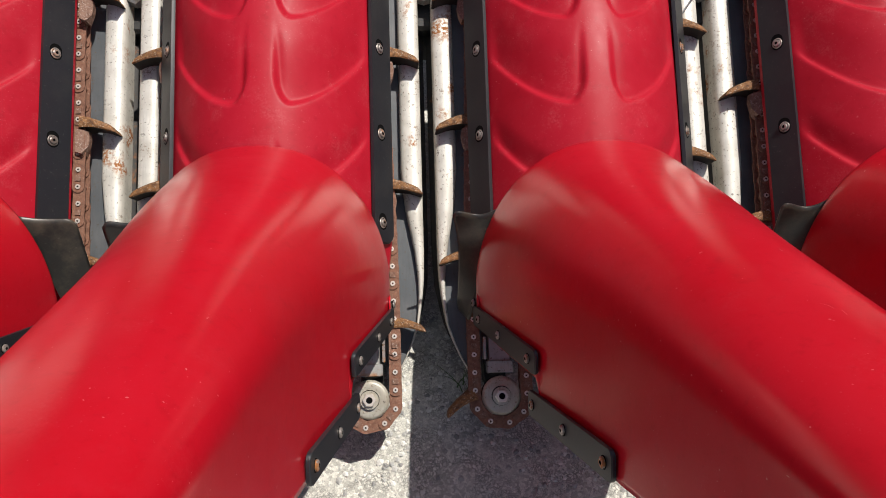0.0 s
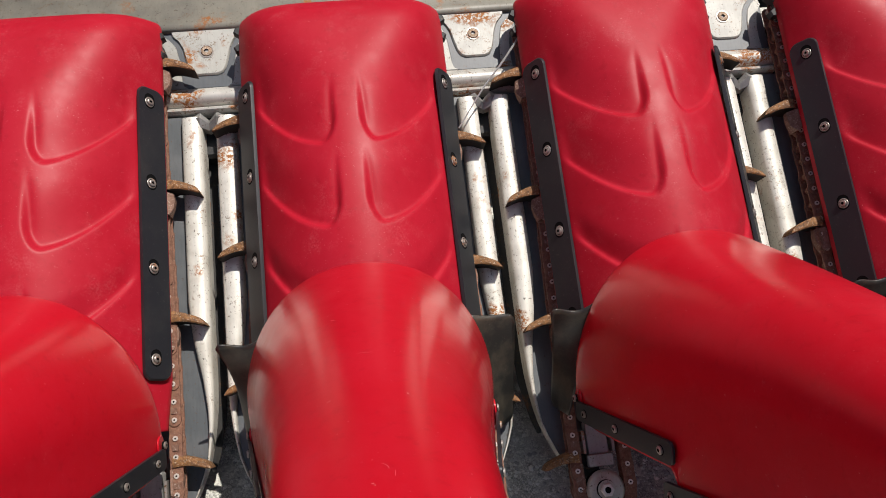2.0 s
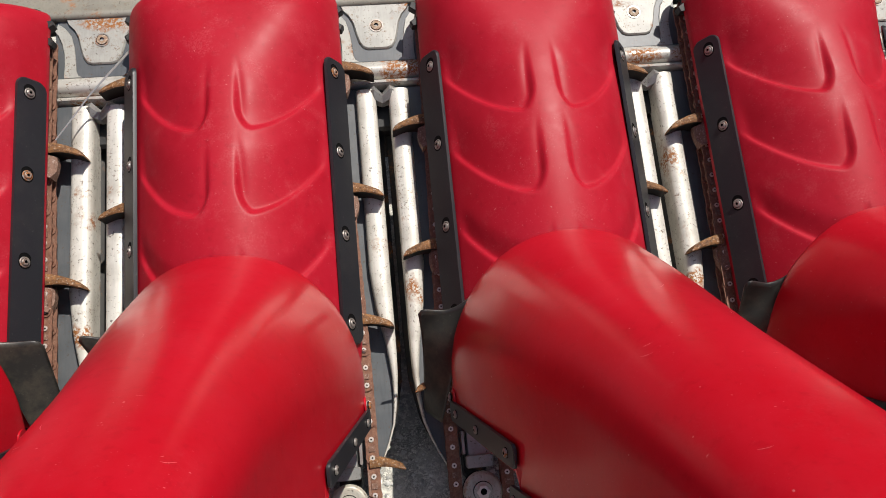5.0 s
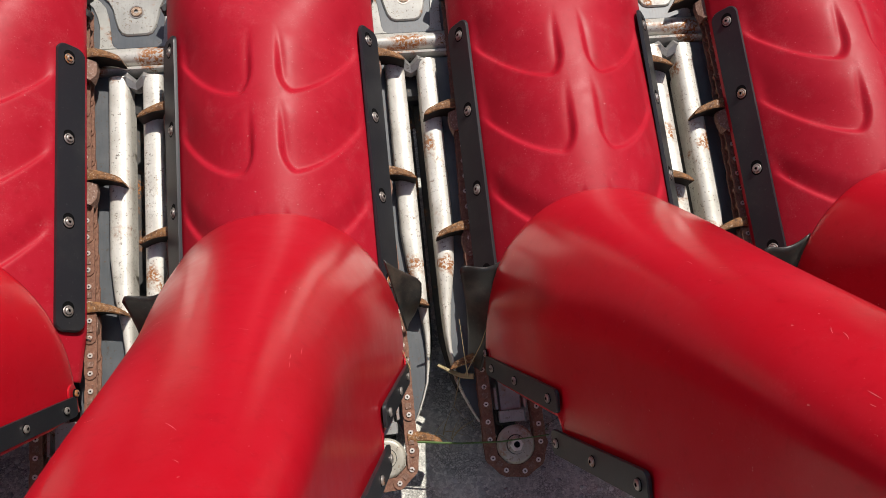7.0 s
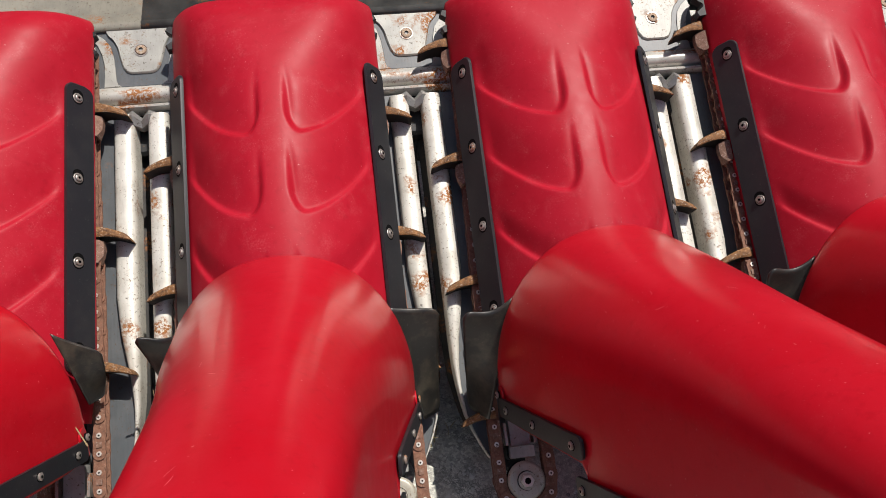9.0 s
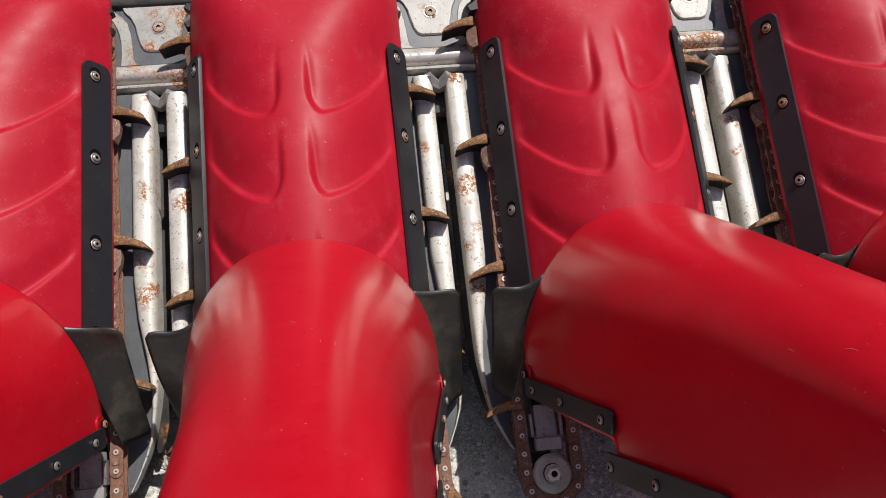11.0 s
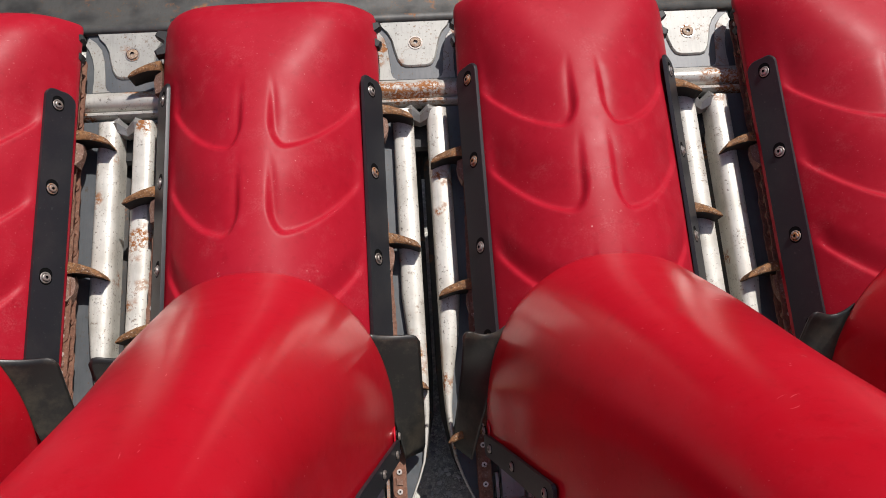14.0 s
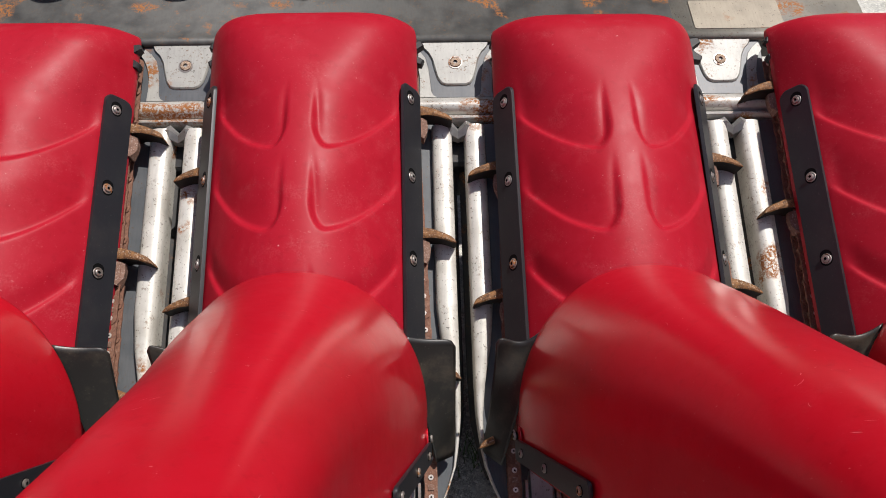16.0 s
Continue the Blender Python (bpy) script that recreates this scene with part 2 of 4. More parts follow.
def rounded_outline(w, h, r, n=5):
    """Corner points of a rounded rectangle, w by h about its middle."""
    pts = []
    for cx, cy, a0 in ((w / 2 - r, h / 2 - r, 0), (-w / 2 + r, h / 2 - r, 90), (-w / 2 + r, -h / 2 + r, 180), (w / 2 - r, -h / 2 + r, 270)):
        for k in range(n):
            a = radians(a0 + 90 * k / (n - 1))
            pts.append((cx + r * math.cos(a), cy + r * math.sin(a)))
    return pts


def slab(name, outline, z0, z1, mat, edge=0.0):
    """A flat plate with the given outline in x and y, its upper edge eased by edge."""
    n = len(outline)
    cx, cy = sum(p[0] for p in outline) / n, sum(p[1] for p in outline) / n
    rings = [(z0, 0.0), (z1 - edge, 0.0)] + ([(z1, edge)] if edge else [])
    v = []
    for z, e in rings:
        for x, y in outline:
            d = math.hypot(x - cx, y - cy) or 1
            v.append((x - (x - cx) / d * e, y - (y - cy) / d * e, z))
    f = []
    for k in range(len(rings) - 1):
        for i in range(n):
            j = (i + 1) % n
            f.append((k * n + i, k * n + j, (k + 1) * n + j, (k + 1) * n + i))
    f.append(tuple(range(n))[::-1])
    f.append(tuple(range((len(rings) - 1) * n, len(rings) * n)))
    return mesh_of(name, v, f, mat, 35)


def lathe(name, profile, mats, seg=20, indices=None, hexes=()):
    """Turns (radius, z) rows about z; rows in hexes are six-sided."""
    v, f, mi = [], [], []
    for k, (r, z) in enumerate(profile):
        for i in range(seg):
            a = 2 * math.pi * i / seg
            rr = r
            if k in hexes:
                b = (a % (math.pi / 3)) - math.pi / 6
                rr = r * math.cos(math.pi / 6) / math.cos(b)
            v.append((rr * math.cos(a), rr * math.sin(a), z))
    for k in range(len(profile) - 1):
        for i in range(seg):
            j = (i + 1) % seg
            f.append((k * seg + i, k * seg + j, (k + 1) * seg + j, (k + 1) * seg + i))
            mi.append(indices[k] if indices else 0)
    last = (len(profile) - 1) * seg
    f.append(tuple(range(last, last + seg)))
    mi.append(indices[-1] if indices else 0)
    f.append(tuple(range(seg))[::-1])
    mi.append(0)
    return mesh_of(name, v, f, mats, 35, mi)


def tube(name, pts, radius, mat, seg=6, taper=1.0):
    v, f = [], []
    pts = [Vector(p) for p in pts]
    n = len(pts)
    for k, p in enumerate(pts):
        d = (pts[min(k + 1, n - 1)] - pts[max(k - 1, 0)]).normalized()
        side = d.orthogonal().normalized()
        up = d.cross(side)
        r = radius * (1 + (taper - 1) * k / (n - 1))
        for i in range(seg):
            a = 2 * math.pi * i / seg
            v.append(p + side * (r * math.cos(a)) + up * (r * math.sin(a)))
    for k in range(n - 1):
        for i in range(seg):
            j = (i + 1) % seg
            f.append((k * seg + i, k * seg + j, (k + 1) * seg + j, (k + 1) * seg + i))
    f.append(tuple(range(seg))[::-1])
    f.append(tuple(range((n - 1) * seg, n * seg)))
    return mesh_of(name, v, f, mat, 60)


def frame_at(origin, x_axis, normal):
    """A pose whose x runs along x_axis and whose z is the normal."""
    x = Vector(x_axis).normalized()
    z = Vector(normal)
    z = (z - x * z.dot(x)).normalized()
    y = z.cross(x)
    m = Matrix((x, y, z)).transposed().to_4x4()
    m.translation = Vector(origin)
    return m


def interp(x, xs, ys):
    return float(np.interp(x, xs, ys))


def curve(x, xs, ys):
    """A smooth curve through the given knots."""
    x = min(max(x, xs[0]), xs[-1])
    n = len(xs)
    slope = []
    for i in range(n):
        a, b = max(i - 1, 0), min(i + 1, n - 1)
        slope.append((ys[b] - ys[a]) / (xs[b] - xs[a]))
    i = min(max(sum(1 for k in xs if k <= x) - 1, 0), n - 2)
    h = xs[i + 1] - xs[i]
    t = (x - xs[i]) / h
    return ((2 * t ** 3 - 3 * t * t + 1) * ys[i] + (t ** 3 - 2 * t * t + t) * h * slope[i]
            + (3 * t * t - 2 * t ** 3) * ys[i + 1] + (t ** 3 - t * t) * h * slope[i + 1])


def smooth01(x):
    x = min(max(x, 0.0), 1.0)
    return x * x * (3 - 2 * x)


# ---- the ground ----
def ground_mesh():
    n, half = 80, 300.0
    xs = [math.copysign(abs(k / n * 2 - 1) ** 2.5, k / n * 2 - 1) * half for k in range(n + 1)]
    v = [(x + 2.7, y, 0.004 * noise.noise((x * 1.3, y * 1.3, 0)) if abs(x) < 8 and abs(y) < 8 else 0) for x in xs for y in xs]
    return mesh_of("ground", v, grid_faces(n + 1, n + 1), GROUND, 60)


tagged(new("ground", ground_mesh()), "grey gravelly concrete yard with loose chippings", "ground", kind="structure")


def unseen_wall_mesh():
    """Four unseen walls far round the header, added to dim low sky and reflections."""
    out, inn, h = 16.3, 16.0, 8.0
    ring = lambda r, z: [(2.7 - r, -r, z), (2.7 + r, -r, z), (2.7 + r, r, z), (2.7 - r, r, z)]
    v = ring(inn, -0.05) + ring(inn, h) + ring(out, h) + ring(out, -0.05)
    f = [(4 * a + i, 4 * a + (i + 1) % 4, 4 * (a + 1) + (i + 1) % 4, 4 * (a + 1) + i) for a in range(3) for i in range(4)]
    return mesh_of("yard_wall", v, f, UNSEEN_WALL, 0)


tagged(new("yard_wall", unseen_wall_mesh()), "unseen dark walls added to dim low sky light and reflections", "wall", kind="structure")

ROW = 0.762          # distance between rows
ROWS = range(-1, 9)  # the rows of the header
LEFT_TOOTH = {-1: -0.384, 0: -0.213, 1: -0.141, 2: -0.305, 3: -0.352, 4: -0.42, 5: -0.41, 6: -0.378, 7: -0.339, 8: -0.144}
RIGHT_TOOTH = {-1: -0.206, 0: -0.393, 1: -0.314, 2: -0.126, 3: -0.174, 4: -0.227, 5: -0.226, 6: -0.158, 7: -0.156, 8: -0.276}
ROW_OFF = {0: 0.003, 1: 0.001, 3: -0.002, 4: -0.004, 5: -0.008, 7: 0.003, 8: 0.009}  # sideways slips of single rows
X0, X1 = -1.62 * ROW, 8.62 * ROW


# ---- trough behind the rows ----
def trough_sheet(profile, mat, x0, x1):
    v, n = [], len(profile)
    for x in (x0, x1):
        for y, z in profile:
            v.append((x, y, z))
    return mesh_of("trough_floor", v, grid_faces(2, n), mat, 50)


trough = thing("auger_trough", DECK, "worn khaki-grey sheet steel trough behind the row units", "trough")
profile = [(0.284, -0.150), (0.285, -0.140), (0.289, -0.136), (0.300, -0.136), (0.306, -0.141), (0.34, -0.152), (0.42, -0.172), (0.52, -0.196), (0.64, -0.21), (0.84, -0.20), (0.97, -0.12), (1.05, 0.02), (1.08, 0.20), (1.09, 0.45)]
# the middle stretch has a darker, more mottled tone than the ends
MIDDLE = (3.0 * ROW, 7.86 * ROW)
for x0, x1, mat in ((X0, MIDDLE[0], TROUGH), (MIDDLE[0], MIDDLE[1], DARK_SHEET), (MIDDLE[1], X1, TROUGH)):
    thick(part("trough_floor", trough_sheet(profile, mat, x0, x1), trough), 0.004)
# a slab paler than the trough floor round it
part("patch_plate", slab("patch_plate", rounded_outline(0.27, 0.12, 0.006), 0.0, 0.004, PALE_SLAB, 0.001), trough, pose(8 * ROW + 0.085, 0.375, -0.157, -14, 0, 0), "pale sheet slab on the trough floor")
part("beam", slab("beam", rounded_outline(X1 - X0, 0.14, 0.02), -0.48, -0.34, RAIL, 0.004), trough, pose((X0 + X1) / 2, 0.5, 0), "dark grey box beam")
for x in (X0 + 0.3, X1 - 0.3):
    part("stand", slab("stand", rounded_outline(0.08, 0.08, 0.01), -1.16, -0.40, RAIL, 0.004), trough, pose(x, 0.5, 0, -27, 0, 0) @ pose(0, -0.19, -0.06))


def flight_mesh(pitch, r0, r1, length):
    v, n = [], int(length / pitch * 40)
    for i in range(n + 1):
        a = 2 * math.pi * i / 40
        x = i / 40 * pitch - length / 2
        for r in (r0, r1):
            v.append((x, r * math.cos(a), r * math.sin(a)))
    return mesh_of("flighting", v, grid_faces(n + 1, 2), RAIL, 40)


auger = thing("auger", DECK @ pose((X0 + X1) / 2, 0.90, 0.06), "dark worn steel cross auger in its trough", "auger")
part("tube", lathe("tube", [(0.10, -(X1 - X0) / 2), (0.10, (X1 - X0) / 2)], RAIL, 32), auger, pose(0, 0, 0, 0, 90, 0))
thick(part("flighting", flight_mesh(ROW / 2, 0.095, 0.225, X1 - X0 - 0.05), auger, None, "dark helical flighting"), 0.006, 0.0)

# ---- bolts ----
BOLT_MESH = lathe("bolt", [(0.0128, -0.004), (0.0128, 0.0016), (0.0118, 0.0026), (0.0098, 0.0028), (0.0094, 0.0016), (0.0088, 0.0016), (0.0084, 0.0052), (0.0070, 0.0064), (0.0038, 0.0066), (0.0036, 0.003)],
                  [BOLT, SOCKET_SHADE], 20, [0, 0, 0, 1, 1, 0, 0, 0, 1, 1], hexes=(8, 9))
# a thin slab on the strip, its black imitating the depth of a slot
SLOT_SHADE = slab("slot", [((0.007 if math.cos(a) > 0 else -0.003) + 0.0155 * math.cos(a), 0.0158 * math.sin(a)) for a in np.linspace(-3.1, 3.1, 22)], 0.0, 0.0006, SOCKET_SHADE)


# ---- dividing hoods ----
def pocket_depth(x, y):
    """How deep the scalloped pockets beside the spine are, x from the middle."""
    dip = 0.0
    if x < 0.026 or x > 0.244:
        return dip
    for yk, reach in ((-0.205, 0.158), (-0.412, 0.158), (-0.618, 0.085)):
        u = (x - 0.042) / 0.19
        lower = yk + 0.003 + 0.154 * max(u, 0) ** 2.05 + 0.030 * max(0.0, (0.17 - max(u, -0.1)) / 0.17) ** 2.6
        above = y - lower
        if above < -0.012 or above > 0.18:
            continue
        edge = smooth01((above + 0.008) / 0.014)
        fade = (1 - smooth01((above - 0.002) / (reach - 0.01 * u))) * (1 - 0.22 * smooth01(u))
        inner = smooth01((x - 0.029) / 0.014) * smooth01((0.244 - x) / 0.03)
        dip = max(dip, 0.0155 * edge * fade * inner)
    return dip


def hood_mesh():
    nu = 149
    ys = [0.275 - 0.12 * (1 - math.cos(math.pi / 2 * k / 21)) for k in range(22)] + [0.155 - (0.155 + 0.82) * k / 210 for k in range(1, 211)]
    halves = [0.288 * min(abs(i / (nu - 1) * 2 - 1) / 0.93, 1.0) for i in range(nu)]
    dips = np.array([[pocket_depth(x, y) for y in ys] for x in halves])
    padded = np.pad(dips, 1, mode="edge")
    dips = (padded[:-2, 1:-1] + 2 * padded[1:-1, 1:-1] + padded[2:, 1:-1]) / 4
    padded = np.pad(dips, 1, mode="edge")
    dips = (padded[1:-1, :-2] + 2 * padded[1:-1, 1:-1] + padded[1:-1, 2:]) / 4
    v = []
    for i in range(nu):
        a = (i / (nu - 1)) * 2 - 1
        s = abs(a)
        for j, y in enumerate(ys):
            top = 0.192 - 0.130 * max((y + 0.47) / 0.75, 0.0) ** 2.2
            bow = 2.07 + 3.0 * smooth01((y + 0.04) / 0.30)
            if s < 0.93:
                x = 0.288 * (s / 0.93)
                z = -0.042 + (top + 0.042) * (1 - (x / 0.29) ** bow)
            else:
                k = (s - 0.93) / 0.07
                x, z = 0.288 + 0.002 * k, -0.042 + (top + 0.042) * (1 - (0.288 / 0.29) ** bow) - 0.014 * k
            z -= float(dips[i, j])
            if y > 0.155:
                t = (y - 0.155) / 0.12
                f = math.sqrt(max(1 - t * t, 0.0))
                z = -0.10 + (z + 0.10) * (0.22 + 0.78 * f ** 0.75)
                x *= 1 - 0.13 * (1 - f) ** 2.2
            if y < -0.70:
                k = (-0.70 - y) / 0.12
                x *= 1 - 0.05 * k
            v.append((math.copysign(x * 0.955, a), y, z))
    return mesh_of("hood_shell", v, grid_faces(nu, len(ys)), RED_HOOD, 180)


HOOD_SHELL = hood_mesh()
STRIP = slab("wear_strip", rounded_outline(0.745, 0.078, 0.024, 7), 0.0, 0.009, BLACK, 0.004)


def build_hood(m):
    ob = thing("divider_hood", m, "red moulded plastic divider hood with scalloped ribs and black edge strips", "hood", "hoods along the header")
    thick(part("shell", HOOD_SHELL, ob), 0.005)
    for side in (-1, 1):
        n = Vector((side * math.sin(radians(57)), 0, math.cos(radians(57))))
        strip = part("wear_strip", STRIP, ob, frame_at(Vector((side * 0.2520, -0.331, 0.0001)) + n * 0.003, (0, 1, 0), n), "black plastic strip with four bolts")
        for y in (0.0, -0.218, -0.435, -0.654):
            part("bolt", BOLT_MESH, strip, pose(y + 0.331, side * 0.007, 0.0078) @ Matrix.Diagonal((1.05, 1.05, 1, 1)))
            part("slot", SLOT_SHADE, strip, pose(y + 0.332, side * 0.007, 0.0087), "flat black slab standing in for a slotted hole's shade")
    return ob


HOODS = [k for k in range(-1, 10)]
# how far each hood sits off its even place
HOOD_OFF = {-1: (-0.011, -0.003, 0.002), 0: (0.009, -0.001, 0), 1: (0.003, -0.008, 0), 2: (0.002, -0.003, 0.006), 3: (0.005, 0, 0.005), 4: (0.003, 0.002, 0),
            5: (-0.002, 0, -0.003), 6: (0.002, 0.005, -0.015), 7: (-0.002, 0.015, 0.003), 8: (-0.007, 0, 0.004), 9: (0.001, -0.003, 0)}


def hood_place(k):
    dx, dy, dz = HOOD_OFF[k]
    return DECK @ pose((k - 0.5) * ROW + dx, dy, dz)


first_hood = build_hood(hood_place(-1))
for k in HOODS[1:]:
    copy_thing(first_hood, hood_place(k))

# ---- supports on the ground under the snouts ----
def support_tube_mesh():
    """A round tube along -y with a rounded, slightly dished rear end."""
    prof = [(0.0, 0.012), (0.028, 0.010), (0.041, 0.0), (0.048, -0.008), (0.0525, -0.022), (0.054, -0.40), (0.044, -0.406)]
    v = [(r * math.cos(a), y, r * math.sin(a)) for r, y in prof for a in np.linspace(0, 2 * math.pi, 24, endpoint=False)]
    return mesh_of("support_tube", v, [(i * 24 + j, i * 24 + (j + 1) % 24, (i + 1) * 24 + (j + 1) % 24, (i + 1) * 24 + j) for i in range(len(prof) - 1) for j in range(24)], BLACK, 40)


SUPPORT_TUBE = support_tube_mesh()
SUPPORT_ROD = lathe("cross_rod", [(0.016, -0.10), (0.016, -0.012), (0.024, -0.010), (0.024, 0.020), (0.016, 0.022), (0.016, 0.085)], [BLACK], 18, [0] * 6)
SUPPORT_BAR = slab("flat_bar", rounded_outline(0.052, 0.34, 0.006), 0.002, 0.075, GREY, 0.003)


def build_support(m):
    ob = thing("snout_support", m, "black round tube and grey flat bar resting on the gravel", "support", "supports under the snouts")
    part("support_tube", SUPPORT_TUBE, ob, pose(0.026, -0.014, 0.055, 0, 0, -13), "black round tube with a rounded end")
    part("cross_rod", SUPPORT_ROD, ob, pose(0.115, -0.045, 0.055, 0, 90, 0))
    part("flat_bar", SUPPORT_BAR, ob, pose(0.172, -0.228, 0, 0, 0, -13), "grey painted flat bar")
    part("bolt", SMALL_BOLT, ob, pose(0.160, -0.045, 0.070))
    return ob


# ---- snouts, folded up ----
S_AXIS, D_AXIS, S_BASE = Vector((0, -0.449, 0.8935)), Vector((0, -0.8935, -0.449)), Vector((0, -0.51, 0.214))


def snout_half(s):
    return curve(s, [0, 0.2, 0.4, 0.6, 0.8, 1.0, 1.15, 1.28, 1.36, 1.40], [0.283, 0.242, 0.202, 0.167, 0.147, 0.131, 0.115, 0.090, 0.056, 0.018])


def snout_low(s):
    return curve(s, [0, 0.2, 0.4, 0.6, 0.8, 1.0, 1.15, 1.28, 1.40], [0.283, 0.246, 0.211, 0.181, 0.160, 0.140, 0.121, 0.092, 0.018])


def snout_deep(s):
    return curve(s, [0, 0.2, 0.4, 0.6, 0.8, 1.0, 1.2, 1.40], [0.33, 0.26, 0.20, 0.16, 0.125, 0.092, 0.066, 0.03])


def snout_floor(s):
    if s < 0.405:
        return interp(s, [-0.05, 0.0, 0.10, 0.385, 0.405], [0.40, 0.437, 0.428, 0.366, 0.385])
    return interp(s, [0.405, 0.412, 0.76, 1.1, 1.40], [0.420, 0.440, 0.322, 0.20, 0.05])


def snout_point(s, d, side, out=0.0):
    return S_BASE + S_AXIS * s + D_AXIS * d + Vector((side * (snout_low(s) + out), 0, 0))


def snout_surface(s, a, seed, worn):
    """A point of the shell: s along the snout, a from edge to edge (-1 to 1)."""
    hw, deep, low = snout_half(s), snout_deep(s), snout_floor(s)
    q = abs(a)
    if q < 0.8:
        u = q / 0.8 * math.pi / 2
        box = smooth01(s / 0.35)
        x, d = hw * math.sin(u) ** (0.91 - 0.05 * box), deep * (1 - math.cos(u) ** (1.02 - 0.07 * box))
    else:
        k = (q - 0.8) / 0.2
        even = interp(s, [0.0, 0.10, 0.36, 0.76, 1.1, 1.40], [0.437, 0.428, 0.400, 0.322, 0.20, 0.05])
        low = even + (low - even) * smooth01((q - 0.955) / 0.04)
        x, d = hw + (snout_low(s) - hw) * k ** 1.4, deep + (low - deep) * k
    rim = -0.004 * math.exp(-s / 0.010)
    p = S_BASE + S_AXIS * (s - 0.02 * (d / 0.4) ** 2 * math.exp(-s / 0.15)) + D_AXIS * (d - rim)
    flank = smooth01((q - 0.35) / 0.3) * math.exp(-(s / 0.55) ** 2)
    dent = worn * flank * (1.0 if a < 0 else 0.35) * (0.0078 * noise.noise((a * 3.1 + seed * 5.3, s * 5.0, seed * 1.7)) + 0.0028 * noise.noise((a * 6 + seed, s * 9.0, seed * 2.9)))
    return Vector((math.copysign(x + rim * q + dent, a), p.y, p.z + dent * 0.3))


def snout_mesh(seed, worn):
    cuts = [j / 36 - 1 for j in range(73)]
    cuts = sorted(cuts + [c * w for c in (0.955, 0.965, 0.98, 0.99) for w in (-1, 1)])
    ss = [0, 0.004, 0.012] + [0.03 + 0.02 * k for k in range(18)] + [0.385, 0.4049, 0.4051, 0.415] + [0.43 + 0.03 * k for k in range(29)] + [1.30, 1.33, 1.36, 1.38, 1.395, 1.40]
    v = [snout_surface(s, a, seed, worn) for s in ss for a in cuts]
    return mesh_of("snout_shell", v, grid_faces(len(ss), len(cuts)), RED_SNOUT, 45)


# the longest scratches: along the snout, across it, length, turn in degrees
SCARS = {2: [(0.78, -0.22, 0.02, 70), (0.97, -0.32, 0.03, 95), (1.12, -0.05, 0.05, 30), (1.10, -0.10, 0.045, 25)], 3: [(0.78, 0.125, 0.016, 5), (0.98, -0.3, 0.02, 20)],
         4: [(0.67, -0.10, 0.016, 35), (0.93, -0.127, 0.02, 120), (0.95, -0.11, 0.02, 110), (1.18, -0.06, 0.035, 5), (1.2, -0.25, 0.03, 60), (1.19, -0.27, 0.03, 60)],
         6: [(1.06, -0.1, 0.022, 100), (1.12, -0.08, 0.05, -25), (1.02, 0.2, 0.03, 15), (1.05, 0.22, 0.03, -30), (0.98, -0.05, 0.02, 130)]}


def scratch_mesh(k, seed, worn):
    rnd = random.Random(50 + k)
    marks = list(SCARS.get(k, ()))
    for _ in range(7):
        s0, a0, turn = rnd.uniform(0.35, 1.12), rnd.uniform(-0.5, 0.5), rnd.uniform(0, 180)
        for _ in range(rnd.choice((1, 1, 2, 3))):
            marks.append((s0 + rnd.gauss(0, 0.02), a0 + rnd.gauss(0, 0.03), rnd.uniform(0.004, 0.022), turn + rnd.gauss(0, 22)))
    v, f = [], []
    for s0, a0, length, turn in marks:
        bend, wide, b = rnd.uniform(-0.5, 0.5), rnd.uniform(0.00025, 0.0006), len(v)
        for i in range(6):
            t = i / 5 - 0.5
            ang = radians(turn) + bend * t
            s1, a1 = s0 + length * t * math.sin(ang), a0 + length * t * math.cos(ang) / (2.2 * snout_half(s0))
            p = snout_surface(s1, a1, seed, worn)
            along = snout_surface(s1 + 0.004, a1, seed, worn) - p
            over = snout_surface(s1, a1 + 0.004, seed, worn) - p
            n = over.cross(along).normalized()
            if n.z < 0:
                n = -n
            way = along.normalized() * math.sin(ang) + over.normalized() * math.cos(ang)
            w = n.cross(way).normalized() * wide * (1 - abs(2 * t) ** 2 * 0.8)
            v += [p + n * 0.0005 + w, p + n * 0.0005 - w]
        f += [(b + 2 * i, b + 2 * i + 1, b + 2 * i + 3, b + 2 * i + 2) for i in range(5)]
    return mesh_of("scratches", v, f, SCRATCH, 0)


UPPER_STRIP = slab("edge_strip", rounded_outline(0.405, 0.046, 0.012), 0.0, 0.007, BLACK, 0.002)
LOWER_STRIP = slab("edge_strip", rounded_outline(0.385, 0.048, 0.012), 0.0, 0.007, BLACK, 0.002)
HINGE_TAB = slab("hinge_tab", rounded_outline(0.044, 0.062, 0.020), -0.004, 0.0, RED_SNOUT, 0.001)
SMALL_BOLT = lathe("bolt", [(0.0105, -0.002), (0.0105, 0.001), (0.0085, 0.0014), (0.0085, 0.0045), (0.0066, 0.0058), (0.0038, 0.006), (0.0038, 0.003)],
                   [BOLT, SOCKET_SHADE], 16, [1, 1, 0, 0, 0, 1, 1], hexes=(5, 6))


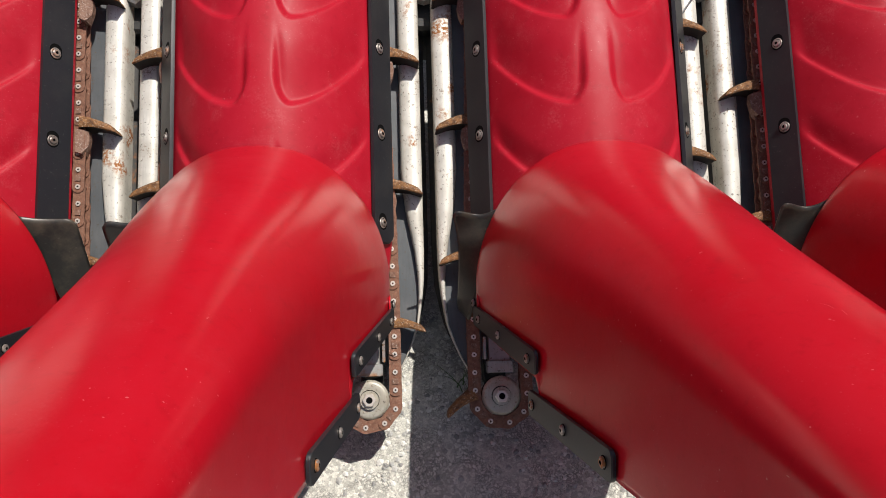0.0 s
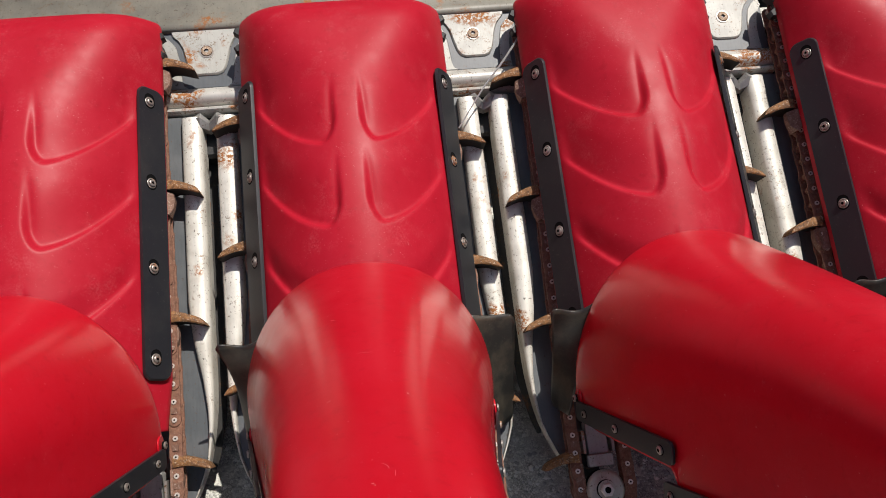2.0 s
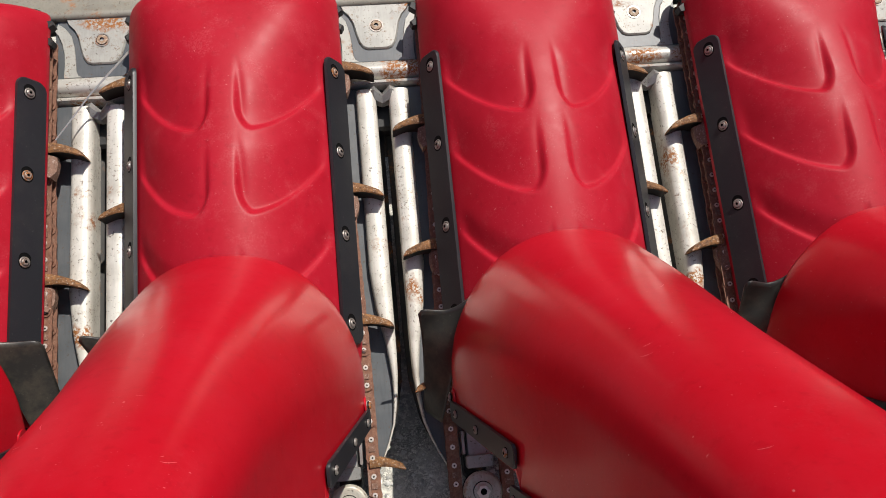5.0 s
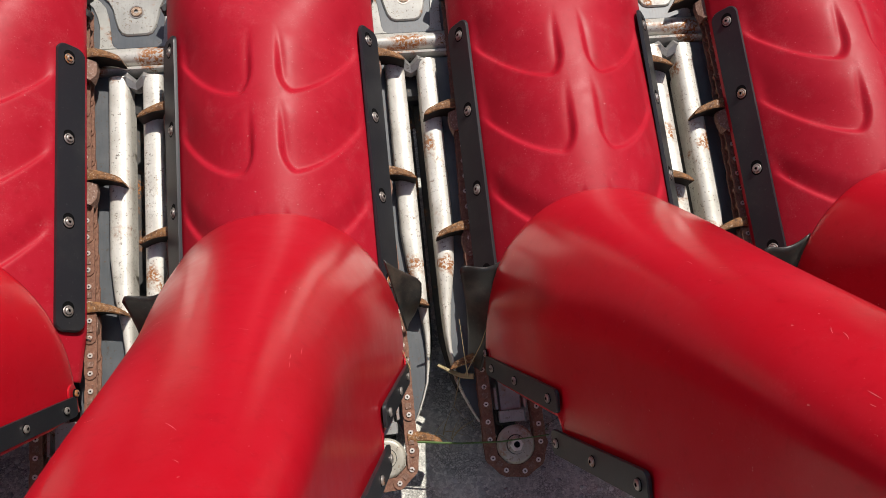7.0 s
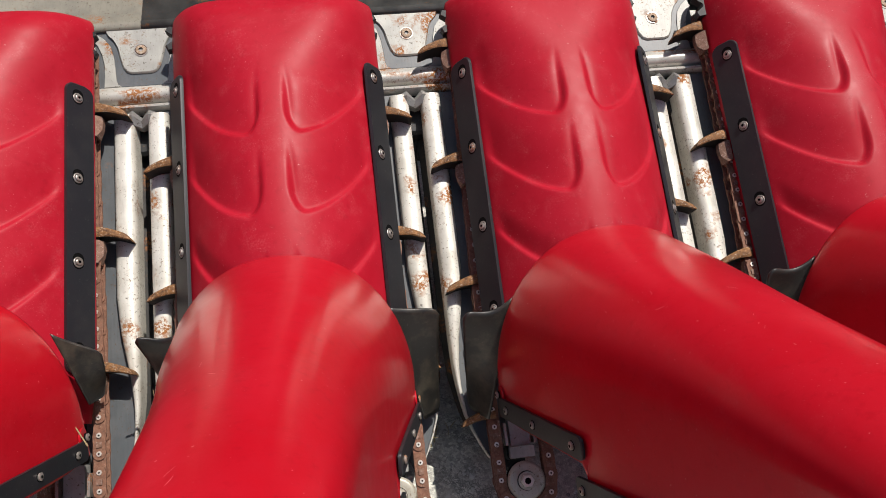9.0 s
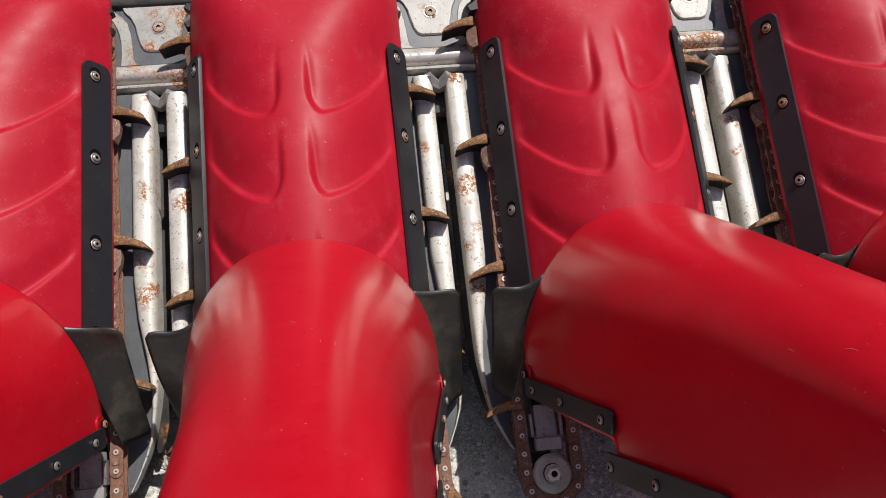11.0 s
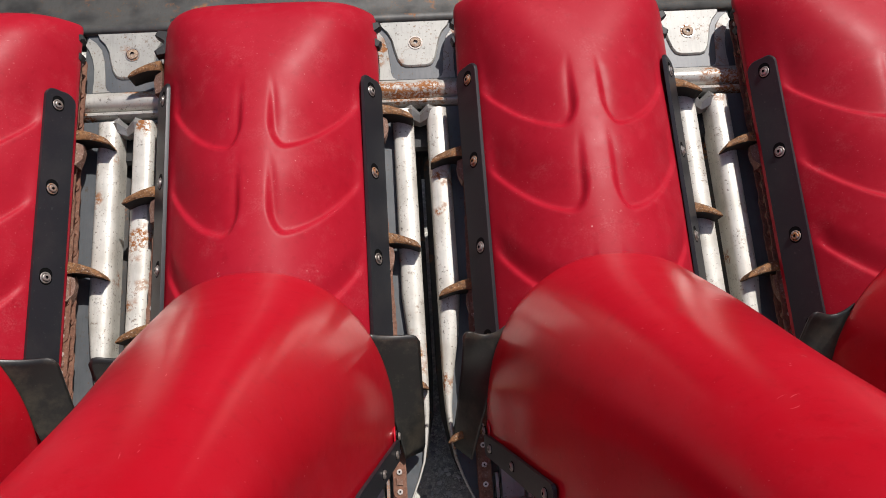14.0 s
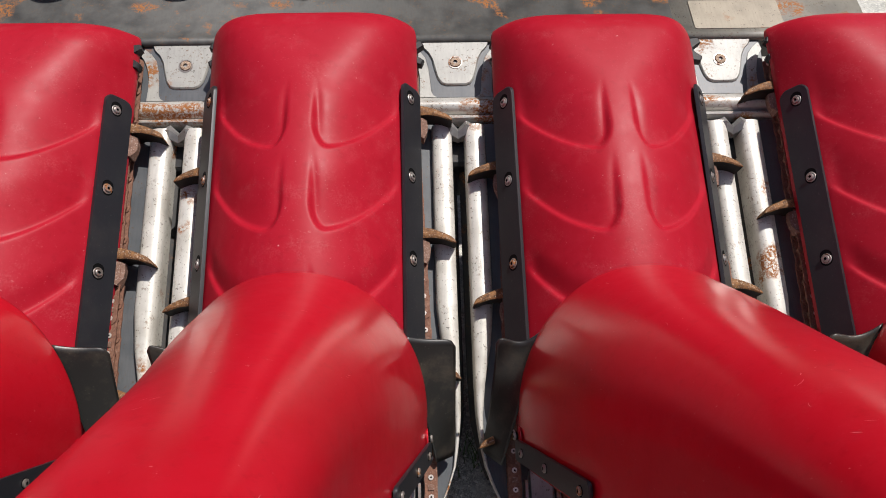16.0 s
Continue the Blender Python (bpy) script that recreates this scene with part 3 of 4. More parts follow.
def flap_mesh(side, corners, bend, curl, seed, sag=0.0):
    """A rubber flap: top at the shell, top free, bottom free, bottom at the shell."""
    rnd = random.Random(seed)
    a, b, c, d = [Vector((side * x, y, z)) for x, y, z in corners]
    nu, nv = 15, 21
    v = []
    wob = rnd.uniform(0, 6)
    for i in range(nu):
        u = i / (nu - 1)
        for j in range(nv):
            w = j / (nv - 1)
            # rounded free corners
            cut = 0.0
            if u > 0.8:
                k = (u - 0.8) / 0.2
                cut = (1 - math.sqrt(max(1 - k * k, 0))) * 0.055
            dip = cut + sag * math.sin(math.pi * u) * (1 - 0.6 * u)
            ww = dip + w * (1 - dip - cut)
            p = a.lerp(b, u).lerp(d.lerp(c, u), ww)
            n = (b - a).cross(d - a).normalized() * (1 if side > 0 else -1)
            if n.z < 0:
                n = -n
            p = p + n * (bend * math.sin(math.pi * ww) * u + 0.45 * sag * (u - 0.4) * (1 - 2 * ww) + curl * (1 - ww) ** 3 * u * u + 0.004 * math.sin(5 * ww + wob) * u)
            v.append(p)
    return mesh_of("rubber_flap", v, grid_faces(nu, nv), RUBBER, 60)


WIDE_FLAP = [(0.236, -0.645, 0.146), (0.338, -0.638, 0.10), (0.347, -0.884, -0.105), (0.300, -0.90, -0.04)]
SLIM_FLAP = [(0.236, -0.65, 0.146), (0.318, -0.63, 0.105), (0.322, -0.87, -0.10), (0.286, -0.885, -0.03)]
LEAN_FLAP = [(0.236, -0.645, 0.146), (0.312, -0.632, 0.11), (0.358, -0.886, -0.12), (0.305, -0.905, -0.05)]
TORN_FLAP = [(0.250, -0.628, 0.155), (0.318, -0.66, 0.07), (0.306, -0.76, -0.03), (0.290, -0.78, 0.035)]


def build_snout(k):
    """The snout between row k-1 and row k. Its left edge is beside row k-1, its right edge beside row k."""
    tilt = {1: 0.8, 4: 0.8, 5: 1.33, 6: -0.9, 7: -0.6, 8: -0.6}.get(k, 0.0)
    lean = {1: 1.2, 2: 0.2, 4: 0.5, 5: 1.6, 6: 1.3}.get(k, 0.9)
    ob = thing("divider_snout", DECK @ pose((k - 0.5) * ROW, 0, 0) @ Matrix.Translation((0, -0.86 + (0.012 if k > 5 else 0.0), 0)) @ pose(0, 0, 0, tilt, lean, 2.4 if k == 5 else 0.0) @ Matrix.Translation((0, 0.86, 0)), "scratched glossy red plastic snout folded up before its hood", "snout", "snouts along the header")
    worn = {4: 1.0, 6: 1.0, 7: 0.8}.get(k, 0.3)
    shell = thick(part("shell", snout_mesh(k + 2, worn), ob), 0.0035)
    part("scratches", scratch_mesh(k, k + 2, worn), shell, None, "fine pale scratches in the plastic")["kind"] = "stuff"
    for side in (-1, 1):
        for mesh, s0, d0, s1, d1, bolts in ((UPPER_STRIP, 0.01, 0.411, 0.395, 0.330, (-0.155, -0.01, 0.165)), (LOWER_STRIP, 0.370, 0.424, 0.738, 0.308, (-0.165, 0.0, 0.165))):
            p, q = snout_point(s0, d0, side, 0.001), snout_point(s1, d1, side, 0.001)
            strip = part("edge_strip", mesh, ob, frame_at((p + q) / 2, q - p, (side, 0, 0)), "black plastic strip with three bolts")
            for x in bolts:
                part("bolt", SMALL_BOLT, strip, pose(x, 0, 0.0065))
        part("hinge_tab", HINGE_TAB, ob, frame_at(snout_point(0.004, 0.392, side, -0.001), S_AXIS, (side, 0, 0)), "red plastic tab round the pivot bolt")
        part("pivot_bolt", SMALL_BOLT, ob, frame_at(snout_point(0.0, 0.385, side, 0.003), (0, 1, 0), (side, 0, 0.1)), "bright pivot bolt")
        shape, bend, curl = WIDE_FLAP, 0.012, 0.01
        # right edge of the snout beside row k, left edge beside row k-1
        if side > 0:
            if k in (0, 2):
                continue
            if k == 3:
                shape, bend, curl = TORN_FLAP, 0.02, 0.02
            if k == 4:
                curl = 0.03
        else:
            if k - 1 in (0, 1, 3):
                shape, bend, curl = SLIM_FLAP, -0.012, 0.02
            if k - 1 in (6, 7):
                shape, bend, curl = LEAN_FLAP, -0.012, 0.012
            if k - 1 == 2:
                bend = -0.015
        thick(part("rubber_flap", flap_mesh(side, shape, bend, curl, 10 * k + side, 0.09 if side < 0 else 0.02), ob, None, "dusty black rubber flap"), 0.0045, 0.0)
    return ob


for k in HOODS:
    build_snout(k)
first_support = build_support(pose(1.5 * ROW, -0.92, 0))
copy_thing(first_support, pose(4.5 * ROW, -0.92, 0))


# ---- row units ----
def lip_mesh(side):
    """The rounded, polished inner edge of a deck plate, thinning out to the front."""
    ys = [0.006, -0.015] + [-0.05 * k - 0.05 for k in range(11)] + [-0.60, -0.65, -0.70, -0.74, -0.78, -0.82, -0.86, -0.90, -0.94, -0.98, -1.015]
    n, v = 11, []
    for y in ys:
        inner = interp(y, [-1.015, -0.96, -0.90, -0.84, -0.78, -0.72], [0.086, 0.057, 0.036, 0.025, 0.0195, 0.0175])
        wide = interp(y, [-1.015, -0.90, -0.80, -0.70, -0.60, -0.50], [0.004, 0.006, 0.013, 0.027, 0.046, 0.056])
        high = interp(y, [-1.015, -0.90, -0.78, -0.62], [0.005, 0.008, 0.018, 0.028])
        for j in range(n):
            a = math.pi * j / (n - 1)
            v.append((side * (inner + wide / 2 - wide / 2 * math.cos(a)), y, -0.138 + high * math.sin(a) ** 0.5))
        v.append((side * (inner + wide), y, -0.15))
        v.append((side * inner, y, -0.165 - 0.018 * smooth01((y + 0.95) / 0.25)))
    n += 2
    f = grid_faces(len(ys), n)
    for i in range(len(ys) - 1):
        a, b = i * n + n - 1, (i + 1) * n + n - 1
        f.append((a, b, (i + 1) * n, i * n))
    f.append(tuple(range(n)))
    f.append(tuple(range((len(ys) - 1) * n, len(ys) * n))[::-1])
    return mesh_of("lip", v, f, LIP, 40)


def deck_plate_mesh(side):
    ys = [0.02] + [-0.06 * k - 0.03 for k in range(13)] + [-0.84, -0.88, -0.92, -0.96, -1.0, -1.02]
    v = []
    for y in ys:
        inner = interp(y, [-1.02, -0.96, -0.90, -0.84, -0.78, -0.72], [0.091, 0.062, 0.041, 0.030, 0.0245, 0.0225])
        outer = interp(y, [-1.02, -0.95, -0.8], [0.112, 0.14, 0.16])
        for x, z in ((inner, -0.150), (inner, -0.1415), (outer, -0.1415), (outer, -0.150)):
            v.append((side * x, y, z))
    f = grid_faces(len(ys), 4)
    for i in range(len(ys) - 1):
        f.append((i * 4 + 3, (i + 1) * 4 + 3, (i + 1) * 4, i * 4))
    f += [(0, 1, 2, 3), tuple((len(ys) - 1) * 4 + j for j in (3, 2, 1, 0))]
    return mesh_of("deck_plate", v, f, GREY, 35)


def roll_mesh():
    n, v = 16, []
    ys = [0.0, -0.62, -0.74, -0.84, -0.88]
    rs = [1.0, 1.0, 0.9, 0.45, 0.12]
    for y, k in zip(ys, rs):
        for i in range(n):
            a = 2 * math.pi * i / n
            r = (0.051 if i % 4 == 0 else 0.042) * k
            v.append((r * math.cos(a), y, r * math.sin(a)))
    f = []
    for k in range(len(ys) - 1):
        for i in range(n):
            j = (i + 1) % n
            f.append((k * n + i, k * n + j, (k + 1) * n + j, (k + 1) * n + i))
    f += [tuple(range(n)), tuple(range((len(ys) - 1) * n, len(ys) * n))]
    return mesh_of("stalk_roll", v, f, ROLL, 25)


def cross_bar_mesh():
    prof = [(0.104, -0.17), (0.104, -0.142), (0.098, -0.137), (0.091, -0.127), (0.080, -0.118), (0.067, -0.117), (0.056, -0.123), (0.050, -0.135),
            (0.047, -0.146), (0.044, -0.138), (0.042, -0.130), (0.038, -0.126), (0.033, -0.127), (0.029, -0.133), (0.027, -0.15), (0.027, -0.17)]
    v = [(x, y, z) for x in (-0.125, -0.10, -0.05, 0.0, 0.05, 0.10, 0.125) for y, z in prof]
    n = len(prof)
    f = grid_faces(7, n) + [tuple(range(n))[::-1], tuple(range(6 * n, 7 * n))] + [(i * n + n - 1, (i + 1) * n + n - 1, (i + 1) * n, i * n) for i in range(6)]
    return mesh_of("cross_bar", v, f, BAR, 35)


def fork_mesh():
    """A faceted bow-tie bracket with a raised wing on either side of a valley."""
    us = [-1.0, -0.75, -0.42, -0.15, 0.0, 0.15, 0.42, 0.75, 1.0]
    v = []
    for u in us:
        q = abs(u)
        back = interp(q, [0, 0.42, 0.75, 1], [0.002, 0.020, 0.014, 0.004])
        front = interp(q, [0, 0.42, 1], [-0.033, -0.026, -0.008])
        crest = interp(q, [0, 0.42, 1], [-0.122, -0.108, -0.118])
        x = 0.052 * u
        v += [(x, back, -0.150), (x, back, crest - 0.012), (x, back * 0.6 + front * 0.4, crest), (x, front + 0.004, crest - 0.010), (x, front, -0.150)]
    n = len(us)
    f = grid_faces(n, 5) + [(i * 5 + 4, (i + 1) * 5 + 4, (i + 1) * 5, i * 5) for i in range(n - 1)] + [(0, 1, 2, 3, 4), tuple((n - 1) * 5 + j for j in (4, 3, 2, 1, 0))]
    return mesh_of("fork_bracket", v, f, HUB, 18)


def mirrored(half):
    return half + [(-x, y) for x, y in half[::-1]]


PAD_HALF = [(0.100, 0.286), (0.094, 0.270), (0.078, 0.252), (0.067, 0.228), (0.060, 0.195), (0.052, 0.166), (0.042, 0.150), (0.028, 0.144)]
RECESS_HALF = [(0.130, 0.286), (0.122, 0.274), (0.102, 0.258), (0.086, 0.236), (0.077, 0.200), (0.073, 0.160), (0.071, 0.128), (0.066, 0.113), (0.056, 0.107)]
BAND_EDGE = [(0.104, 0.107), (0.102, 0.140), (0.104, 0.180), (0.110, 0.212), (0.120, 0.238), (0.130, 0.252)]


LIP_MESH = {s: lip_mesh(s) for s in (-1, 1)}
PLATE_MESH = {s: deck_plate_mesh(s) for s in (-1, 1)}
ROLL_MESH = roll_mesh()
BAR_MESH = cross_bar_mesh()
MOUNT = slab("mounting_plate", [(-0.13, 0.100), (0.13, 0.100), (0.13, 0.280), (0.125, 0.284), (-0.125, 0.284), (-0.13, 0.280)], -0.185, -0.149, GREY, 0.003)
BAND = {s: slab("side_band", [(s * x, y) for x, y in RECESS_HALF[1:] + BAND_EDGE], -0.155, -0.1445, PAD, 0.0015) for s in (-1, 1)}
GROOVE = slab("groove", mirrored(RECESS_HALF), -0.155, -0.1465, GROOVE_PAINT, 0.001)
PAD_MESH = slab("pad", mirrored(PAD_HALF), -0.155, -0.1395, PAD, 0.004)
SCREW = lathe("screw", [(0.0175, -0.004), (0.0175, 0.0008), (0.0145, 0.0008), (0.014, -0.001), (0.0125, 0.003), (0.008, 0.004), (0.0055, 0.004), (0.0055, -0.002)],
              [BOLT, SOCKET_SHADE, SCREW_TAN], 20, [0, 0, 1, 2, 2, 2, 1, 1], hexes=(6, 7))
SPROCKET = slab("drive_sprocket", [((0.078 if i % 4 in (1, 2) else 0.052) * math.cos(i * math.pi / 16), (0.078 if i % 4 in (1, 2) else 0.052) * math.sin(i * math.pi / 16)) for i in range(32)], -0.012, 0.012, RAIL, 0.004)
# added dark block below the deck, keeps light from showing through the slot
SLOT_BLOCKER = slab("gearbox", [(x, y + 0.06) for x, y in rounded_outline(0.23, 0.30, 0.03)], -0.40, -0.172, RAIL, 0.01)
KNIFE = fork_mesh()
SIDE_RAIL = slab("side_rail", rounded_outline(0.05, 1.22, 0.012), -0.26, -0.155, RAIL, 0.004)
SKID = slab("skid", rounded_outline(0.06, 0.26, 0.02), -0.21, -0.165, RAIL, 0.008)
IDLER = lathe("idler_wheel", [(0.052, -0.028), (0.052, -0.004), (0.047, 0.002), (0.043, 0.0035), (0.030, 0.0015), (0.026, 0.002), (0.0245, 0.010), (0.0185, 0.010), (0.0185, 0.017), (0.016, 0.019), (0.0085, 0.019), (0.0080, 0.0165)],
              [IDLER_STEEL, SOCKET_SHADE, PIN], 30, [1, 0, 0, 0, 0, 1, 0, 2, 2, 2, 1, 1], hexes=(7, 8, 9))
TENSION_BODY = slab("tensioner_body", rounded_outline(0.052, 0.105, 0.006), -0.028, 0.004, TENSION_STEEL, 0.003)
TENSION_CAP = slab("tensioner_cap", rounded_outline(0.066, 0.030, 0.005), 0.0, 0.014, TENSION_STEEL, 0.003)
TENSION_CHEEK = slab("tensioner_cheek", rounded_outline(0.007, 0.055, 0.002), -0.02, 0.014, BOLT, 0.001)
HUB_XY = (0.160, -1.077)
CHAIN_Z = -0.075


def build_row(m):
    ob = thing("row_unit", m, "row unit with worn bright deck plates, grey paint and rust", "row unit", "row units of the header")
    for side in (-1, 1):
        plate = part("deck_plate", PLATE_MESH[side], ob, None, "grey painted deck plate with a polished lip")
        part("lip", LIP_MESH[side], plate)
        part("stalk_roll", ROLL_MESH, ob, pose(side * 0.052, -0.05, -0.245, 0, 20 * side, 0), "dark fluted stalk roll")
        part("side_rail", SIDE_RAIL, ob, pose(side * 0.16, -0.42, 0))
        part("skid", SKID, ob, pose(side * 0.16, -0.93, -0.03))
        part("idler_wheel", IDLER, ob, pose(side * HUB_XY[0], HUB_XY[1], CHAIN_Z + 0.018) @ Matrix.Diagonal((0.92, 0.92, 1, 1)), "grey steel idler wheel with hex nut")
        body = part("tensioner", TENSION_BODY, ob, pose(side * 0.16, -0.965, CHAIN_Z), "grey steel chain tensioner block")
        part("cap", TENSION_CAP, body, pose(0, -0.042, 0.002))
        for c in (-1, 1):
            part("cheek", TENSION_CHEEK, body, pose(c * 0.036, 0.004, 0))
    for side in (-1, 1):
        part("drive_sprocket", SPROCKET, ob, pose(side * 0.165, 0.19, CHAIN_Z + 0.02, 0, 0, 5), "dark toothed drive sprocket")
    part("gearbox", SLOT_BLOCKER, ob, None, "added dark block that keeps light out of the slot")
    part("cross_bar", BAR_MESH, ob, None, "bright formed steel cross bar with rust")
    mount = part("mounting_plate", MOUNT, ob, None, "bare worn steel mounting plate")
    for side in (-1, 1):
        part("side_band", BAND[side], mount, None, "bare worn steel band beside the recess")
    part("groove", GROOVE, mount, None, "grey painted recess round the pad")
    part("pad", PAD_MESH, mount, None, "bare worn steel pad")
    part("screw", SCREW, mount, pose(0, 0.215, -0.1385) @ Matrix.Diagonal((1.15, 1.15, 1, 1)), "rusty countersunk screw")
    part("fork_bracket", KNIFE, ob, None, "notched bare steel bracket")
    return ob


first_row = build_row(DECK @ pose(-ROW, 0, 0))
for k in list(ROWS)[1:]:
    copy_thing(first_row, DECK @ pose(k * ROW + ROW_OFF.get(k, 0.0), 0, 0))

# ---- gathering chains ----
PITCH = 0.0432


def obround(length, r, n=7, waist=0.94):
    pts = [(length / 2 + r * math.cos(a), r * math.sin(a)) for a in np.linspace(-math.pi / 2, math.pi / 2, n)]
    pts += [(0.0, r * waist)]
    pts += [(-length / 2 + r * math.cos(a), r * math.sin(a)) for a in np.linspace(math.pi / 2, 3 * math.pi / 2, n)]
    pts += [(0.0, -r * waist)]
    return pts


def link_mesh(outer):
    v, f, mi = [], [], []

    def prism(pts, z0, z1, mat):
        b, n = len(v), len(pts)
        v.extend([(x, y, z0) for x, y in pts] + [(x, y, z1) for x, y in pts])
        f.extend([(b + i, b + (i + 1) % n, b + n + (i + 1) % n, b + n + i) for i in range(n)])
        f.extend([tuple(b + i for i in range(n))[::-1], tuple(b + n + i for i in range(n))])
        mi.extend([mat] * (n + 2))

    hz = 0.0165 if outer else 0.0125
    for sign in (-1, 1):
        prism(obround(PITCH, 0.0155, 6), sign * hz - 0.0018, sign * hz + 0.0018, 0)
    for sign in (-1, 1):
        if outer:
            prism([(sign * PITCH / 2 + 0.0064 * math.cos(a), 0.0064 * math.sin(a)) for a in np.linspace(0, 2 * math.pi, 8, endpoint=False)], -0.0205, 0.0212, 1)
            prism([(sign * PITCH / 2 + 0.0024 * math.cos(a), 0.0024 * math.sin(a)) for a in np.linspace(0, 2 * math.pi, 6, endpoint=False)], 0.0205, 0.0216, 2)
        else:
            prism([(sign * PITCH / 2 + 0.0095 * math.cos(a), 0.0095 * math.sin(a)) for a in np.linspace(0, 2 * math.pi, 8, endpoint=False)], -0.011, 0.011, 0)
    if outer:
        prism([(x * 0.0068, y * 0.0068) for x, y in ((-1, -1), (1, -1), (1, 1), (-1, 1))], 0.018, 0.0212, 3)
    return mesh_of("link", v, f, [CHAIN, PIN, SOCKET_SHADE, LEG], 35, mi)


def tooth_mesh():
    """A claw that stands out from its chain, with a leg along the chain; x points away from the chain, y up the deck."""
    v, n, m = [], 16, 6
    for k in range(n):
        t = k / (n - 1)
        x = -0.008 + 0.086 * t
        arch = math.sin(math.pi * t)
        back = 0.046 - 0.028 * t ** 1.5
        front = 0.016 + 0.003 * arch - 0.015 * t * t
        if t > 0.82:
            k = math.sqrt(max(1 - ((t - 0.82) / 0.18) ** 2, 0.06))
            mid = (back + front) / 2 - 0.004 * (1 - k)
            back, front = mid + (back - front) / 2 * k, mid - (back - front) / 2 * k
        hi = 0.022 - 0.010 * t ** 2
        lo = -0.052 + 0.010 * smooth01((t - 0.1) / 0.2)
        wide = back - front
        v += [(x, back - 0.002, lo), (x, back, hi - 0.006), (x, back - 0.2 * wide, hi - 0.001), (x, front + 0.2 * wide, hi),
              (x, front, hi - 0.003), (x, front + 0.002, lo)]
    f = grid_faces(n, m)
    for i in range(n - 1):
        f.append((i * m + m - 1, (i + 1) * m + m - 1, (i + 1) * m, i * m))
    f += [tuple(range(m))[::-1], tuple(range((n - 1) * m, n * m))]
    b = len(v)
    leg = [(-0.014, 0.012), (0.010, 0.010), (0.013, -0.010), (0.010, -0.030), (0.002, -0.052), (-0.014, -0.046)]
    v += [(x, y, -0.014) for x, y in leg] + [(x, y, 0.0225 if x < 0.009 else 0.004) for x, y in leg]
    q = len(leg)
    f += [(b + i, b + (i + 1) % q, b + q + (i + 1) % q, b + q + i) for i in range(q)] + [tuple(b + i for i in range(q))[::-1], tuple(b + q + i for i in range(q))]
    # the front faces get the painted shade colour
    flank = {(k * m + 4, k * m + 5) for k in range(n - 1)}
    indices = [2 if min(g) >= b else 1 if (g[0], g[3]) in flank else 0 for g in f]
    return mesh_of("tooth", v, f, [TOOTH, TOOTH_SHADE, LEG], 40, indices)


LINKS = (link_mesh(True), link_mesh(False))
TOOTH_MESH = tooth_mesh()
RUN_TOP, LOOP_R = 0.19, 0.063
ARC = math.pi * LOOP_R


def chain_pose(q, side, rear=1.0):
    """Place and heading at q metres along the chain, from its rear end down the inner run and round the idler."""
    straight = RUN_TOP - HUB_XY[1]
    if q < straight:
        x, y, out = HUB_XY[0] - LOOP_R + rear * 0.024 * smooth01((RUN_TOP - q + 0.9) / 1.0), RUN_TOP - q, (-1.0, 0.0)
    elif q < straight + ARC:
        a = (q - straight) / LOOP_R
        out = (-math.cos(a), -math.sin(a))
        x, y = HUB_XY[0] + LOOP_R * out[0], HUB_XY[1] + LOOP_R * out[1]
    else:
        x, y, out = HUB_XY[0] + LOOP_R, HUB_XY[1] + q - straight - ARC, (1.0, 0.0)
    return Vector((side * x, y, CHAIN_Z - 0.018 * smooth01((y + 0.9) / 1.0) * rear)), Vector((side * out[0], out[1], 0))


def build_chain(k, side, tooth_y):
    ob = thing("gathering_chain", DECK @ pose(k * ROW + ROW_OFF.get(k, 0.0), 0, 0), "rusty brown roller gathering chain with curved teeth, looped round its idler", "chain", "gathering chains")
    total = RUN_TOP - HUB_XY[1] + ARC + 0.36
    first = (RUN_TOP - tooth_y) % PITCH
    q, n = first, 0
    while q < total:
        p, out = chain_pose(q, side)
        part("link", LINKS[n % 2], ob, frame_at(p, (-out.y, out.x, 0), (0, 0, 1)))
        q += PITCH
        n += 1
    q = (RUN_TOP - tooth_y + 0.018) % (8 * PITCH)
    if q < 0.075:
        q += 8 * PITCH
    while q < total - 0.2:
        p, out = chain_pose(q, side, 0.0)
        if out.x * side > 0.15:
            break
        up = Vector((0, 1, 0)) if abs(out.x) > 0.999 and out.x * side < 0 else Vector((-out.y, out.x, 0)) * (1 if side < 0 else -1)
        z = Vector((0, 0, 1))
        m = Matrix((out, up, z)).transposed().to_4x4()
        m.translation = p
        part("tooth", TOOTH_MESH, ob, m, "rusted curved steel tooth")
        q += 8 * PITCH
    return ob


for k in ROWS:
    build_chain(k, -1, LEFT_TOOTH[k])
    build_chain(k, 1, RIGHT_TOOTH[k])


# ---- small things ----
def at_deck(k, x, y, z):
    return DECK @ Vector((k * ROW + x, y, z))


def straw(name, label, pts, radius, mat):
    ob = new(name, tube(name, pts, radius, mat, 5, 0.5))
    return tagged(ob, label, name.replace("_", " "))


straw("wire", "bent bright wire caught across the row unit", [at_deck(1, x, y, z) for x, y, z in ((0.130, 0.178, -0.085), (0.106, 0.139, -0.06), (0.049, 0.064, -0.05), (0.0, 0.010, -0.055), (-0.045, -0.050, -0.06), (-0.086, -0.108, -0.06))], 0.0034, WIRE)
straw("straw", "pale dry stalk stuck in the slot", [at_deck(3, x, y, z) for x, y, z in ((0.075, -0.90, -0.08), (0.045, -0.895, -0.09), (0.02, -0.88, -0.11), (-0.01, -0.86, -0.12))], 0.008, STRAW)
